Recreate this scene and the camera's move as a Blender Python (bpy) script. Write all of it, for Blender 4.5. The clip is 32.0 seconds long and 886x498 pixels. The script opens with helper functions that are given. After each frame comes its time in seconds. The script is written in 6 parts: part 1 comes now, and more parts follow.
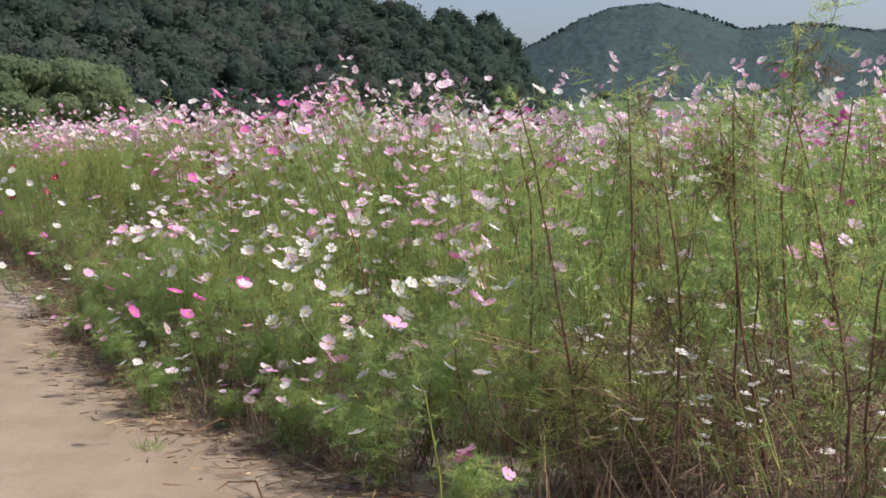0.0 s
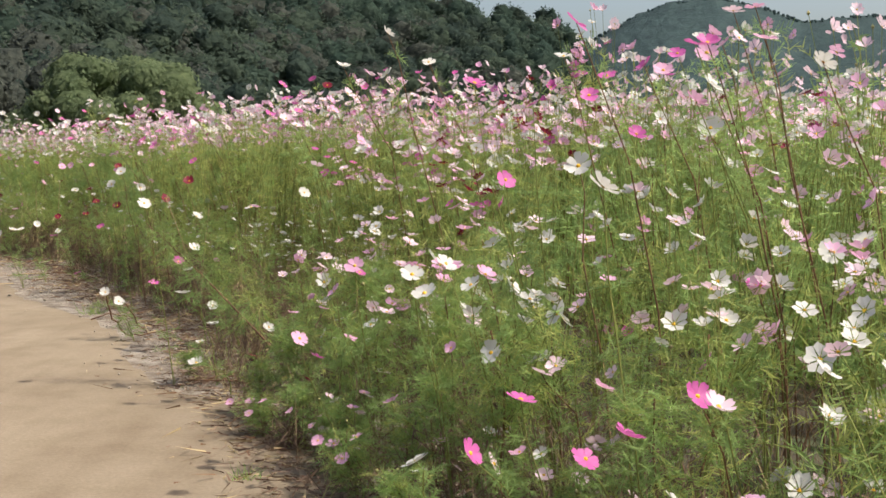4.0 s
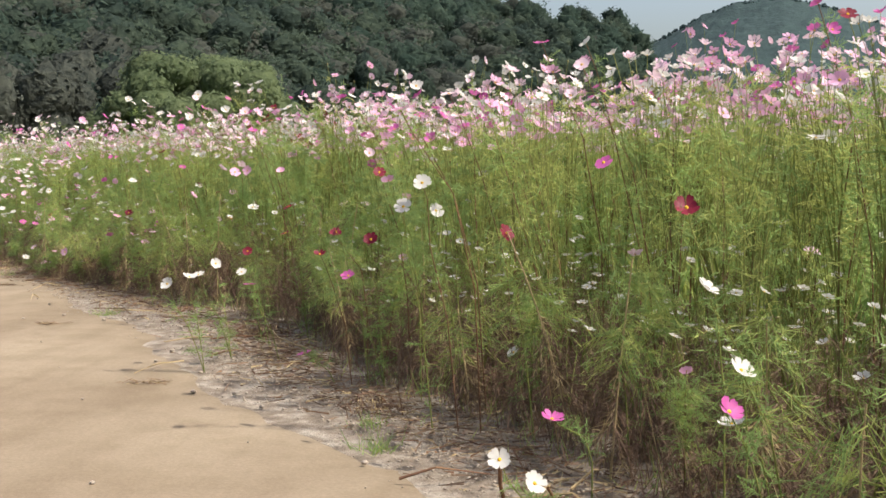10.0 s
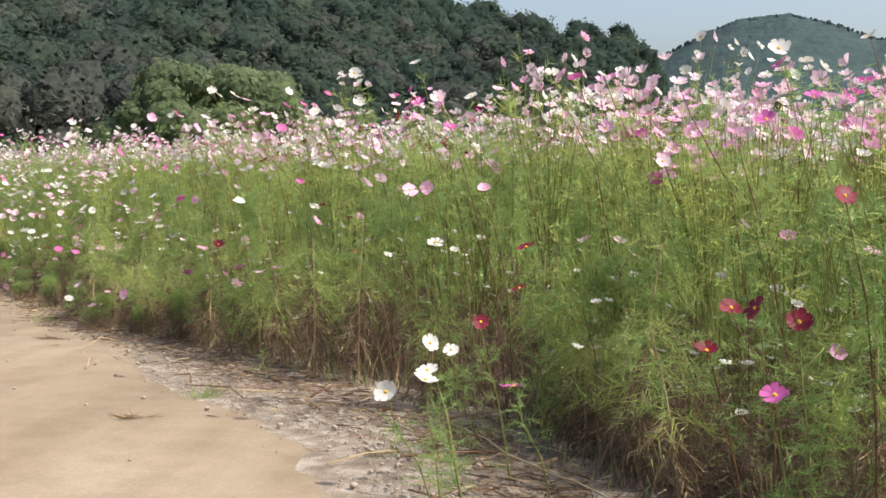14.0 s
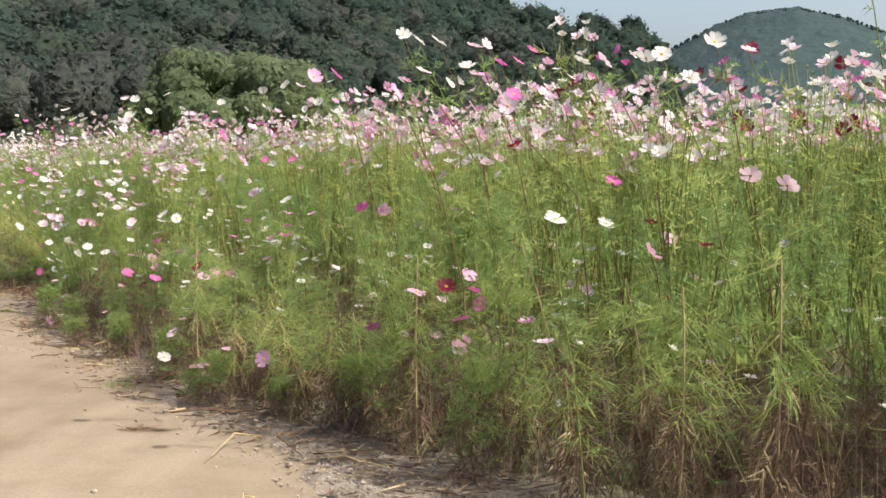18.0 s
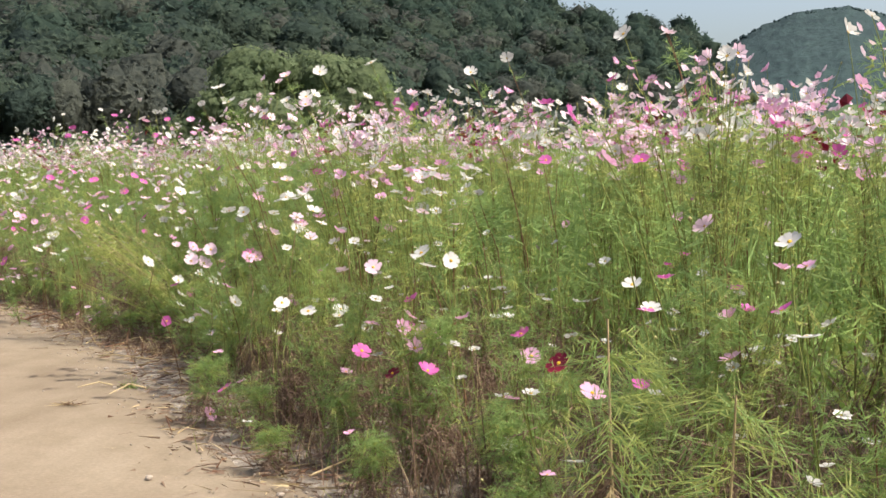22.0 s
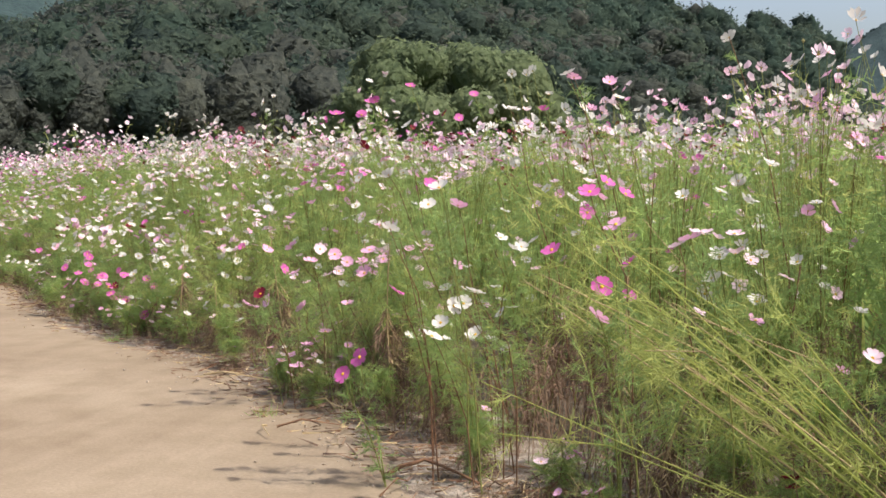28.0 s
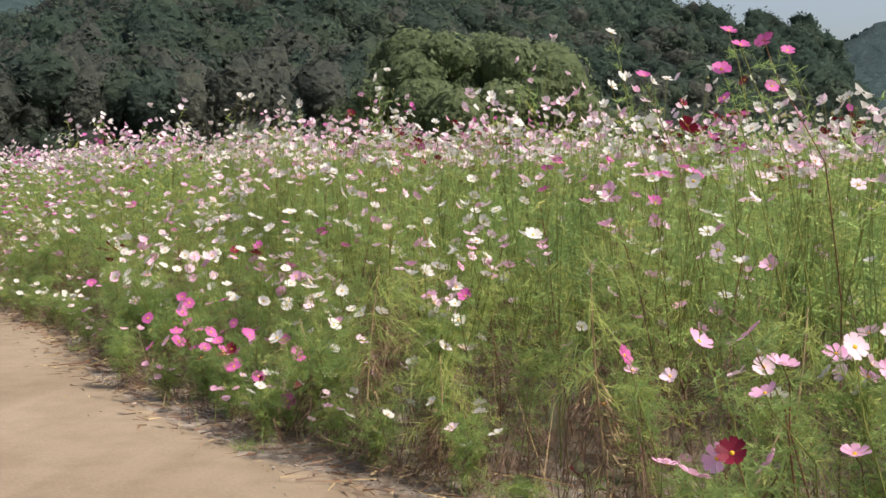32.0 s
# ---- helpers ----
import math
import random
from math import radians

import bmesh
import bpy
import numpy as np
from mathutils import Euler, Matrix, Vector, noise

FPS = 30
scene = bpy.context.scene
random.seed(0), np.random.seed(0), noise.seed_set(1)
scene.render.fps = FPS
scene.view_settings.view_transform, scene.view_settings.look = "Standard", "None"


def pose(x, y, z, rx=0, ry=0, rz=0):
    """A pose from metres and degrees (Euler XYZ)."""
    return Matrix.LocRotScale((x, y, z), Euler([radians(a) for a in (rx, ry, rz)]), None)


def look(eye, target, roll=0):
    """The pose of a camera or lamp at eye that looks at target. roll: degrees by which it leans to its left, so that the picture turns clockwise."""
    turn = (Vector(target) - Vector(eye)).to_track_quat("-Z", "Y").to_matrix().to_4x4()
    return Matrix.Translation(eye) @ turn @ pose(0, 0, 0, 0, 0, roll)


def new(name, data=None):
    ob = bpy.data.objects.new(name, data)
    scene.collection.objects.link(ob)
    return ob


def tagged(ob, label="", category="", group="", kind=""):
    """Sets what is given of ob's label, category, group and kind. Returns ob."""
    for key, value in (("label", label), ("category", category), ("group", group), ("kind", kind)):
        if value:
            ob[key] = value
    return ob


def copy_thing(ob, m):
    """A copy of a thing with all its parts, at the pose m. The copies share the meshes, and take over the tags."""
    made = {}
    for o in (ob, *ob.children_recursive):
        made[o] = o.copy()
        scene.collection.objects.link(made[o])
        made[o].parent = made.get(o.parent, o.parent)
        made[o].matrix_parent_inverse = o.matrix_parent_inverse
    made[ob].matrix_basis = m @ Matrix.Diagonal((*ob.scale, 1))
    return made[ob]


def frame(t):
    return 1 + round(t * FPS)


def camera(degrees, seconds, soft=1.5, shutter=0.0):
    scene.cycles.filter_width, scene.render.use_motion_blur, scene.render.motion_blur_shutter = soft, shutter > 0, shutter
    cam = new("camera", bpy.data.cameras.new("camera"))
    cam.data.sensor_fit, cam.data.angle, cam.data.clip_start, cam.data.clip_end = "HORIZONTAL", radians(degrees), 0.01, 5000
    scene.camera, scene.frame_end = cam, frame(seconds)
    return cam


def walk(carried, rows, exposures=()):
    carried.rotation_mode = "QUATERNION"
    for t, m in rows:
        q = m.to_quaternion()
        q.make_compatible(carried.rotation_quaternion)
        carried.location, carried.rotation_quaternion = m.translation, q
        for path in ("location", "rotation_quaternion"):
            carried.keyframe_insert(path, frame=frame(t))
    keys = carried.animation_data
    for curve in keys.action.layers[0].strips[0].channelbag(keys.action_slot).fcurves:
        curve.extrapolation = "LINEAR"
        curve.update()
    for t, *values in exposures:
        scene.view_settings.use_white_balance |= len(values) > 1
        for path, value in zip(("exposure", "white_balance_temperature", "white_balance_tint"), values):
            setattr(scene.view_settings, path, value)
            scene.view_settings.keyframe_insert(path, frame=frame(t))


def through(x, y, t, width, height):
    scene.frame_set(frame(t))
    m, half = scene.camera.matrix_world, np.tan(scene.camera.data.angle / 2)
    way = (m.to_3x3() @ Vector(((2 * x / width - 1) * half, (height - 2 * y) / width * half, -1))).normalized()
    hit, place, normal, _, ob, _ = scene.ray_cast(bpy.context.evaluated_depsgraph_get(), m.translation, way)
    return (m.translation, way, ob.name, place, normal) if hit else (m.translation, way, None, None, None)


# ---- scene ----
cam = camera(41.0, 32.0, soft=1.6)
PATH = [
    (0, (0.0, 0.0, 1.342), (0.0, 1.994, 1.191), 0.3),
    (0.5, (-0.179, 0.393, 1.334), (-0.182, 2.387, 1.182), 0.4),
    (1, (-0.356, 0.784, 1.326), (-0.368, 2.778, 1.172), 0.3),
    (1.5, (-0.541, 1.175, 1.317), (-0.562, 3.168, 1.16), 0.2),
    (2, (-0.738, 1.571, 1.313), (-0.769, 3.564, 1.154), 0.1),
    (2.5, (-0.937, 1.969, 1.311), (-0.98, 3.963, 1.153), 0.1),
    (3, (-1.147, 2.379, 1.309), (-1.202, 4.372, 1.151), -0.1),
    (3.5, (-1.359, 2.786, 1.304), (-1.431, 4.778, 1.149), -0.1),
    (4, (-1.576, 3.192, 1.299), (-1.669, 5.184, 1.145), -0.2),
    (4.5, (-1.795, 3.577, 1.299), (-1.906, 5.568, 1.15), -0.1),
    (6.5, (-2.661, 5.09, 1.294), (-2.817, 7.079, 1.155), -0.0),
    (7, (-2.874, 5.466, 1.292), (-3.037, 7.455, 1.153), -0.1),
    (7.5, (-3.081, 5.842, 1.297), (-3.25, 7.83, 1.155), -0.3),
    (8, (-3.297, 6.225, 1.294), (-3.472, 8.213, 1.152), -0.3),
    (8.5, (-3.512, 6.614, 1.287), (-3.692, 8.601, 1.142), -0.3),
    (9, (-3.733, 7.006, 1.282), (-3.917, 8.992, 1.134), -0.3),
    (9.5, (-3.948, 7.384, 1.289), (-4.135, 9.369, 1.137), -0.3),
    (10, (-4.174, 7.764, 1.289), (-4.365, 9.75, 1.141), -0.3),
    (10.5, (-4.395, 8.133, 1.284), (-4.59, 10.118, 1.143), -0.2),
    (11, (-4.618, 8.508, 1.281), (-4.816, 10.494, 1.146), -0.1),
    (11.5, (-4.841, 8.887, 1.278), (-5.041, 10.873, 1.146), -0.0),
    (12, (-5.061, 9.27, 1.277), (-5.261, 11.256, 1.147), -0.0),
    (12.5, (-5.285, 9.655, 1.278), (-5.484, 11.641, 1.15), -0.0),
    (13, (-5.504, 10.018, 1.281), (-5.698, 12.004, 1.155), 0.0),
    (13.5, (-5.719, 10.388, 1.282), (-5.912, 12.375, 1.158), 0.0),
    (15.5, (-6.636, 11.979, 1.292), (-6.824, 13.967, 1.17), 0.1),
    (16, (-6.874, 12.384, 1.293), (-7.06, 14.371, 1.171), 0.1),
    (16.5, (-7.119, 12.795, 1.293), (-7.305, 14.783, 1.17), 0.2),
    (17, (-7.368, 13.216, 1.293), (-7.556, 15.203, 1.166), 0.2),
    (17.5, (-7.613, 13.644, 1.293), (-7.806, 15.631, 1.162), 0.1),
    (18, (-7.858, 14.065, 1.288), (-8.057, 16.05, 1.155), 0.1),
    (18.5, (-8.114, 14.474, 1.29), (-8.319, 16.459, 1.156), 0.3),
    (19, (-8.366, 14.892, 1.29), (-8.579, 16.876, 1.156), 0.4),
    (19.5, (-8.619, 15.304, 1.285), (-8.839, 17.288, 1.153), 0.5),
    (20, (-8.881, 15.721, 1.285), (-9.109, 17.704, 1.155), 0.5),
    (20.5, (-9.154, 16.146, 1.285), (-9.389, 18.128, 1.156), 0.4),
    (21, (-9.423, 16.579, 1.288), (-9.667, 18.56, 1.158), 0.2),
    (21.5, (-9.692, 17.001, 1.293), (-9.947, 18.981, 1.164), -0.0),
    (22, (-9.966, 17.412, 1.305), (-10.236, 19.39, 1.177), -0.1),
    (22.5, (-10.238, 17.809, 1.309), (-10.525, 19.784, 1.183), -0.3),
    (23, (-10.526, 18.222, 1.31), (-10.83, 20.194, 1.186), -0.3),
    (23.5, (-10.833, 18.653, 1.306), (-11.156, 20.623, 1.182), -0.3),
    (24, (-11.131, 19.067, 1.309), (-11.473, 21.034, 1.184), -0.2),
    (24.5, (-11.422, 19.452, 1.307), (-11.782, 21.416, 1.182), -0.1),
    (25, (-11.717, 19.837, 1.306), (-12.093, 21.798, 1.183), -0.0),
    (25.5, (-12.02, 20.226, 1.308), (-12.411, 22.184, 1.19), 0.1),
    (26, (-12.324, 20.614, 1.31), (-12.73, 22.569, 1.194), 0.0),
    (26.5, (-12.633, 21.011, 1.312), (-13.053, 22.963, 1.198), -0.2),
    (28.5, (-13.982, 22.686, 1.304), (-14.421, 24.633, 1.178), 0.2),
    (29, (-14.28, 23.085, 1.3), (-14.716, 25.032, 1.174), 0.2),
    (29.5, (-14.569, 23.47, 1.304), (-15.002, 25.419, 1.181), -0.0),
    (30, (-14.872, 23.857, 1.309), (-15.301, 25.807, 1.19), 0.1),
    (30.5, (-15.18, 24.252, 1.314), (-15.604, 26.203, 1.197), 0.2),
    (31, (-15.491, 24.652, 1.323), (-15.912, 26.604, 1.203), 0.3),
    (31.5, (-15.785, 25.059, 1.317), (-16.205, 27.01, 1.192), -0.1),
    (32, (-16.128, 25.494, 1.314), (-16.548, 27.445, 1.188), 0.3),
]
walk(cam, [(t, look(eye, target, roll)) for t, eye, target, roll in PATH],
     exposures=[(0, 0.28, 6120, 15), (4, 0.40, 6620, 9), (9, 0.52, 6600, 10), (13, 0.66, 6420, 10), (18, 0.68, 6500, 10), (23, 0.66, 6550, 10), (26, 0.66, 6550, 10), (29, 0.50, 6450, 14), (32, 0.38, 6600, 13)])

# ---- world and light ----
SUN_AZ, SUN_EL = -11.0, 53.0          # degrees from +x towards +y, and above the horizon
world = bpy.data.worlds.new("world")
scene.world = world
world.use_nodes = True
wt = world.node_tree
sky = wt.nodes.new("ShaderNodeTexSky")
sky.sky_type, sky.sun_disc = "NISHITA", False
sky.sun_elevation, sky.sun_rotation = radians(SUN_EL), radians(90 - SUN_AZ)
sky.air_density, sky.dust_density, sky.ozone_density = 1.0, 5.0, 0.8
wt.links.new(sky.outputs[0], wt.nodes["Background"].inputs[0])
wt.nodes["Background"].inputs[1].default_value = 0.15
sun = new("sun", bpy.data.lights.new("sun", "SUN"))
sun.data.energy, sun.data.angle, sun.data.color = 4.2, radians(0.6), (1.0, 0.95, 0.86)
sun.matrix_world = look((60 * math.cos(radians(SUN_AZ)), 60 * math.sin(radians(SUN_AZ)), 60 * math.tan(radians(SUN_EL))), (0, 0, 0))

# ---- materials ----
def node_mat(name):
    m = bpy.data.materials.new(name)
    m.use_nodes = True
    return m, m.node_tree, m.node_tree.nodes["Principled BSDF"]


def noise_col(nt, scale, detail, stops, coord="Object", rough=0.6):
    tc = nt.nodes.new("ShaderNodeTexCoord")
    nz = nt.nodes.new("ShaderNodeTexNoise")
    nz.inputs["Scale"].default_value, nz.inputs["Detail"].default_value = scale, detail
    nz.inputs["Roughness"].default_value = rough
    nt.links.new(tc.outputs[coord], nz.inputs["Vector"])
    ramp = nt.nodes.new("ShaderNodeValToRGB")
    el = ramp.color_ramp.elements
    while len(el) < len(stops):
        el.new(0.5)
    for e, (p, c) in zip(el, stops):
        e.position, e.color = p, (*c, 1)
    nt.links.new(nz.outputs["Fac"], ramp.inputs[0])
    return nz, ramp


def mixer(nt, a, b, fac, mode="MIX"):
    mx = nt.nodes.new("ShaderNodeMix")
    mx.data_type, mx.blend_type = "RGBA", mode
    for sock, v in ((mx.inputs[6], a), (mx.inputs[7], b), (mx.inputs[0], fac)):
        if hasattr(v, "type"):
            nt.links.new(v, sock)
        else:
            sock.default_value = v
    return mx.outputs[2]


def bumped(nt, bsdf, height, strength, distance):
    b = nt.nodes.new("ShaderNodeBump")
    b.inputs["Strength"].default_value, b.inputs["Distance"].default_value = strength, distance
    nt.links.new(height, b.inputs["Height"])
    nt.links.new(b.outputs[0], bsdf.inputs["Normal"])


def thin_mat(name, lo, hi, through=0.35, rough=0.6, island=True, glow=None, spread=1.0, scale=1.7):
    """A thin leaf or petal: two tones that differ from piece to piece, and light that comes through."""
    m, nt, bsdf = node_mat(name)
    src = nt.nodes.new("ShaderNodeNewGeometry" if island else "ShaderNodeObjectInfo")
    rnd = src.outputs["Random Per Island" if island else "Random"]
    _, ramp = noise_col(nt, scale, 2, [(0.3, (0, 0, 0)), (0.7, (1, 1, 1))])
    half = nt.nodes.new("ShaderNodeMath")
    half.operation = "MULTIPLY_ADD"
    half.inputs[1].default_value = 0.5 * spread
    nt.links.new(rnd, half.inputs[0])
    scl = nt.nodes.new("ShaderNodeMath")
    scl.operation, scl.inputs[1].default_value = "MULTIPLY", 1 - 0.5 * spread
    nt.links.new(ramp.outputs[0], scl.inputs[0])
    nt.links.new(scl.outputs[0], half.inputs[2])
    col = mixer(nt, (*lo, 1), (*hi, 1), half.outputs[0])
    nt.links.new(col, bsdf.inputs["Base Color"])
    bsdf.inputs["Roughness"].default_value = rough
    bsdf.inputs["Specular IOR Level"].default_value = 0.25
    tr = nt.nodes.new("ShaderNodeBsdfTranslucent")
    if glow:
        nt.links.new(mixer(nt, col, (*glow, 1), 1.0, "MULTIPLY"), tr.inputs[0])
    else:
        nt.links.new(col, tr.inputs[0])
    mx = nt.nodes.new("ShaderNodeMixShader")
    mx.inputs[0].default_value = through
    nt.links.new(bsdf.outputs[0], mx.inputs[1])
    nt.links.new(tr.outputs[0], mx.inputs[2])
    nt.links.new(mx.outputs[0], nt.nodes["Material Output"].inputs[0])
    return m


def solid_mat(name, stops, scale, rough=0.8, bump=0.0, bump_scale=40, dist=0.01, detail=6, coord="Object"):
    m, nt, bsdf = node_mat(name)
    _, ramp = noise_col(nt, scale, detail, stops, coord)
    nt.links.new(ramp.outputs[0], bsdf.inputs["Base Color"])
    bsdf.inputs["Roughness"].default_value = rough
    bsdf.inputs["Specular IOR Level"].default_value = 0.2
    if bump:
        nz, _ = noise_col(nt, bump_scale, 5, [(0, (0, 0, 0)), (1, (1, 1, 1))], coord)
        bumped(nt, bsdf, nz.outputs["Fac"], bump, dist)
    return m


LEAF = thin_mat("leaf_green", (0.165, 0.255, 0.095), (0.42, 0.56, 0.185), 0.70, spread=0.35, scale=1.5)
LEAF_PALE = thin_mat("leaf_yellow_green", (0.28, 0.35, 0.10), (0.52, 0.54, 0.18), 0.6, spread=0.4, scale=1.9)
DRY = thin_mat("leaf_dry", (0.10, 0.062, 0.048), (0.31, 0.21, 0.14), 0.2, rough=0.85, spread=0.7)
STRAW = thin_mat("straw", (0.30, 0.21, 0.11), (0.50, 0.40, 0.22), 0.1, rough=0.7)
STEM = solid_mat("stem_green", [(0.3, (0.12, 0.16, 0.04)), (0.7, (0.24, 0.24, 0.07))], 9, 0.6)
STEM_RED = solid_mat("stem_brown", [(0.3, (0.10, 0.045, 0.03)), (0.7, (0.21, 0.12, 0.06))], 9, 0.7)
WHITE = thin_mat("petal_white", (0.57, 0.55, 0.51), (0.71, 0.69, 0.65), 0.35, 0.5)
BLUSH = thin_mat("petal_blush", (0.72, 0.48, 0.58), (0.78, 0.63, 0.69), 0.35, 0.5)
PINK = thin_mat("petal_pink", (0.66, 0.30, 0.49), (0.74, 0.46, 0.61), 0.35, 0.5)
MAGENTA = thin_mat("petal_magenta", (0.48, 0.065, 0.28), (0.62, 0.17, 0.44), 0.35, 0.5)
CRIMSON = thin_mat("petal_crimson", (0.09, 0.005, 0.015), (0.22, 0.012, 0.035), 0.25, 0.55)
YOLK = solid_mat("flower_centre", [(0.35, (0.55, 0.28, 0.02)), (0.65, (0.80, 0.52, 0.05))], 400, 0.8, 0.6, 900, 0.002)
BUD = solid_mat("bud_green", [(0.3, (0.16, 0.17, 0.06)), (0.7, (0.30, 0.26, 0.12))], 60, 0.7)
PLANT_MATS = [LEAF, LEAF_PALE, DRY, STRAW, STEM, STEM_RED, WHITE, BLUSH, PINK, MAGENTA, CRIMSON, YOLK, BUD]
M_LEAF, M_PALE, M_DRY, M_STRAW, M_STEM, M_RED, M_W, M_B, M_P, M_M, M_C, M_Y, M_BUD = range(13)

# ---- mesh helpers ----
rng = np.random.default_rng(7)


class Soup:
    """Triangles with a material each, gathered as arrays."""

    def __init__(self):
        self.v, self.f, self.m, self.n = [], [], [], 0

    def add(self, verts, faces, mat):
        verts, faces = np.asarray(verts, float).reshape(-1, 3), np.asarray(faces, int).reshape(-1, 3)
        self.v.append(verts)
        self.f.append(faces + self.n)
        self.m.append(np.broadcast_to(np.asarray(mat, int), (len(faces),)))
        self.n += len(verts)
        return self

    def join(self, other, scale=(1, 1, 1), turn=0.0, lean=(0, 0), at=(0, 0, 0)):
        v, f, m = other.arrays()
        if not len(v):
            return self
        c, s = math.cos(turn), math.sin(turn)
        w = v * scale
        w = np.stack([c * w[:, 0] - s * w[:, 1], s * w[:, 0] + c * w[:, 1], w[:, 2]], 1)
        w[:, 0] += lean[0] * w[:, 2]
        w[:, 1] += lean[1] * w[:, 2]
        return self.add(w + at, f, m)

    def arrays(self):
        if not self.v:
            return np.zeros((0, 3)), np.zeros((0, 3), int), np.zeros(0, int)
        return np.concatenate(self.v), np.concatenate(self.f), np.concatenate(self.m)

    def mesh(self, name, mats, smooth=False):
        v, f, m = self.arrays()
        used = sorted(set(m.tolist()))
        slot = np.zeros(max(used) + 1 if used else 1, int)
        slot[used] = np.arange(len(used))
        me = bpy.data.meshes.new(name)
        me.vertices.add(len(v))
        me.vertices.foreach_set("co", v.astype(np.float32).ravel())
        me.loops.add(3 * len(f))
        me.loops.foreach_set("vertex_index", f.astype(np.int32).ravel())
        me.polygons.add(len(f))
        me.polygons.foreach_set("loop_start", np.arange(0, 3 * len(f), 3, dtype=np.int32))
        me.polygons.foreach_set("material_index", slot[m].astype(np.int32))
        me.polygons.foreach_set("use_smooth", np.full(len(f), smooth))
        for k in used:
            me.materials.append(mats[k])
        me.update(calc_edges=True)
        return me


def unit(a):
    return a / np.maximum(np.linalg.norm(a, axis=-1, keepdims=True), 1e-9)


def tube(soup, pts, r0, r1, mat, sides=4):
    """A tapering stalk along a line of points."""
    pts = np.asarray(pts, float)
    n = len(pts)
    ahead = unit(np.gradient(pts, axis=0))
    side = unit(np.cross(ahead, [0.31, 0.95, 0.05]))
    up = np.cross(ahead, side)
    rad = np.linspace(r0, r1, n)[:, None]
    ring = []
    for k in range(sides):
        a = 2 * math.pi * k / sides
        ring.append(pts + rad * (math.cos(a) * side + math.sin(a) * up))
    v = np.stack(ring, 1).reshape(-1, 3)
    f = []
    for i in range(n - 1):
        for k in range(sides):
            a, b = i * sides + k, i * sides + (k + 1) % sides
            f += [(a, b, a + sides), (b, b + sides, a + sides)]
    soup.add(v, f, mat)


def strips(soup, start, way, length, width, mat, droop=0.0):
    """Many narrow blades, one triangle each."""
    n = len(start)
    side = unit(np.cross(way, rng.normal(size=(n, 3)))) * (np.asarray(width).reshape(-1, 1) / 2)
    tip = start + way * np.asarray(length).reshape(-1, 1)
    tip[:, 2] -= droop * np.asarray(length)
    v = np.stack([start - side, start + side, tip], 1).reshape(-1, 3)
    soup.add(v, np.arange(3 * n).reshape(-1, 3), mat)


def feather(soup, base, way, size, width, mat, pinnae=8, droop=0.15):
    """Feathery leaves: a rib with thread-like side blades, for arrays of base points and directions."""
    n = len(base)
    size = np.asarray(size).reshape(-1)
    plane = unit(np.cross(way, rng.normal(size=(n, 3))))
    strips(soup, base, way, size, width, mat, droop)
    for k in range(pinnae):
        f = (0.2 + 0.75 * k / pinnae) * np.ones((n, 1)) + rng.normal(0, 0.04, (n, 1))
        start = base + way * f * size[:, None]
        start[:, 2] -= droop * (f[:, 0] ** 2) * size
        sgn = 1 if k % 2 else -1
        d = unit(way * 0.75 + sgn * plane * 0.75 + rng.normal(0, 0.25, (n, 3)))
        strips(soup, start, d, size * (0.55 - 0.3 * k / pinnae) * rng.uniform(0.7, 1.3, n), width, mat, droop * 0.6)


PETAL_ROWS = ((0.12, 0.05), (0.5, 0.235), (0.84, 0.30))


def petal_shape(R, cup, k, wob):
    """One broad petal with a toothed tip, lying along angle k."""
    pts = []
    for r, w in PETAL_ROWS:
        pts += [(r, -w), (r, w)]
    pts += [(0.98, -0.18), (0.94, -0.02), (1.0, 0.15)]
    out = []
    a = 2 * math.pi * k / 8 + wob[0]
    for r, w in pts:
        z = cup * r * r + 0.05 * wob[1] * r - 0.25 * abs(w) * w * wob[2] + 0.03 * (1 - abs(w) * 3) * r
        x, y = r * (1 + 0.06 * wob[3]), w
        out.append((R * (x * math.cos(a) - y * math.sin(a)), R * (x * math.sin(a) + y * math.cos(a)), R * z))
    return out, [(0, 1, 2), (1, 3, 2), (2, 3, 4), (3, 5, 4), (4, 5, 7), (4, 7, 6), (5, 8, 7)]


def dome(soup, r, mat, lift=0.0, sides=7):
    v = [(0, 0, lift + 0.75 * r)]
    for rr, z in ((0.62 * r, 0.6 * r), (r, 0.0)):
        v += [(rr * math.cos(2 * math.pi * i / sides), rr * math.sin(2 * math.pi * i / sides), lift + z) for i in range(sides)]
    f = []
    for i in range(sides):
        j = (i + 1) % sides
        f += [(0, 1 + i, 1 + j), (1 + i, 1 + sides + i, 1 + sides + j), (1 + i, 1 + sides + j, 1 + j)]
    soup.add(v, f, mat)


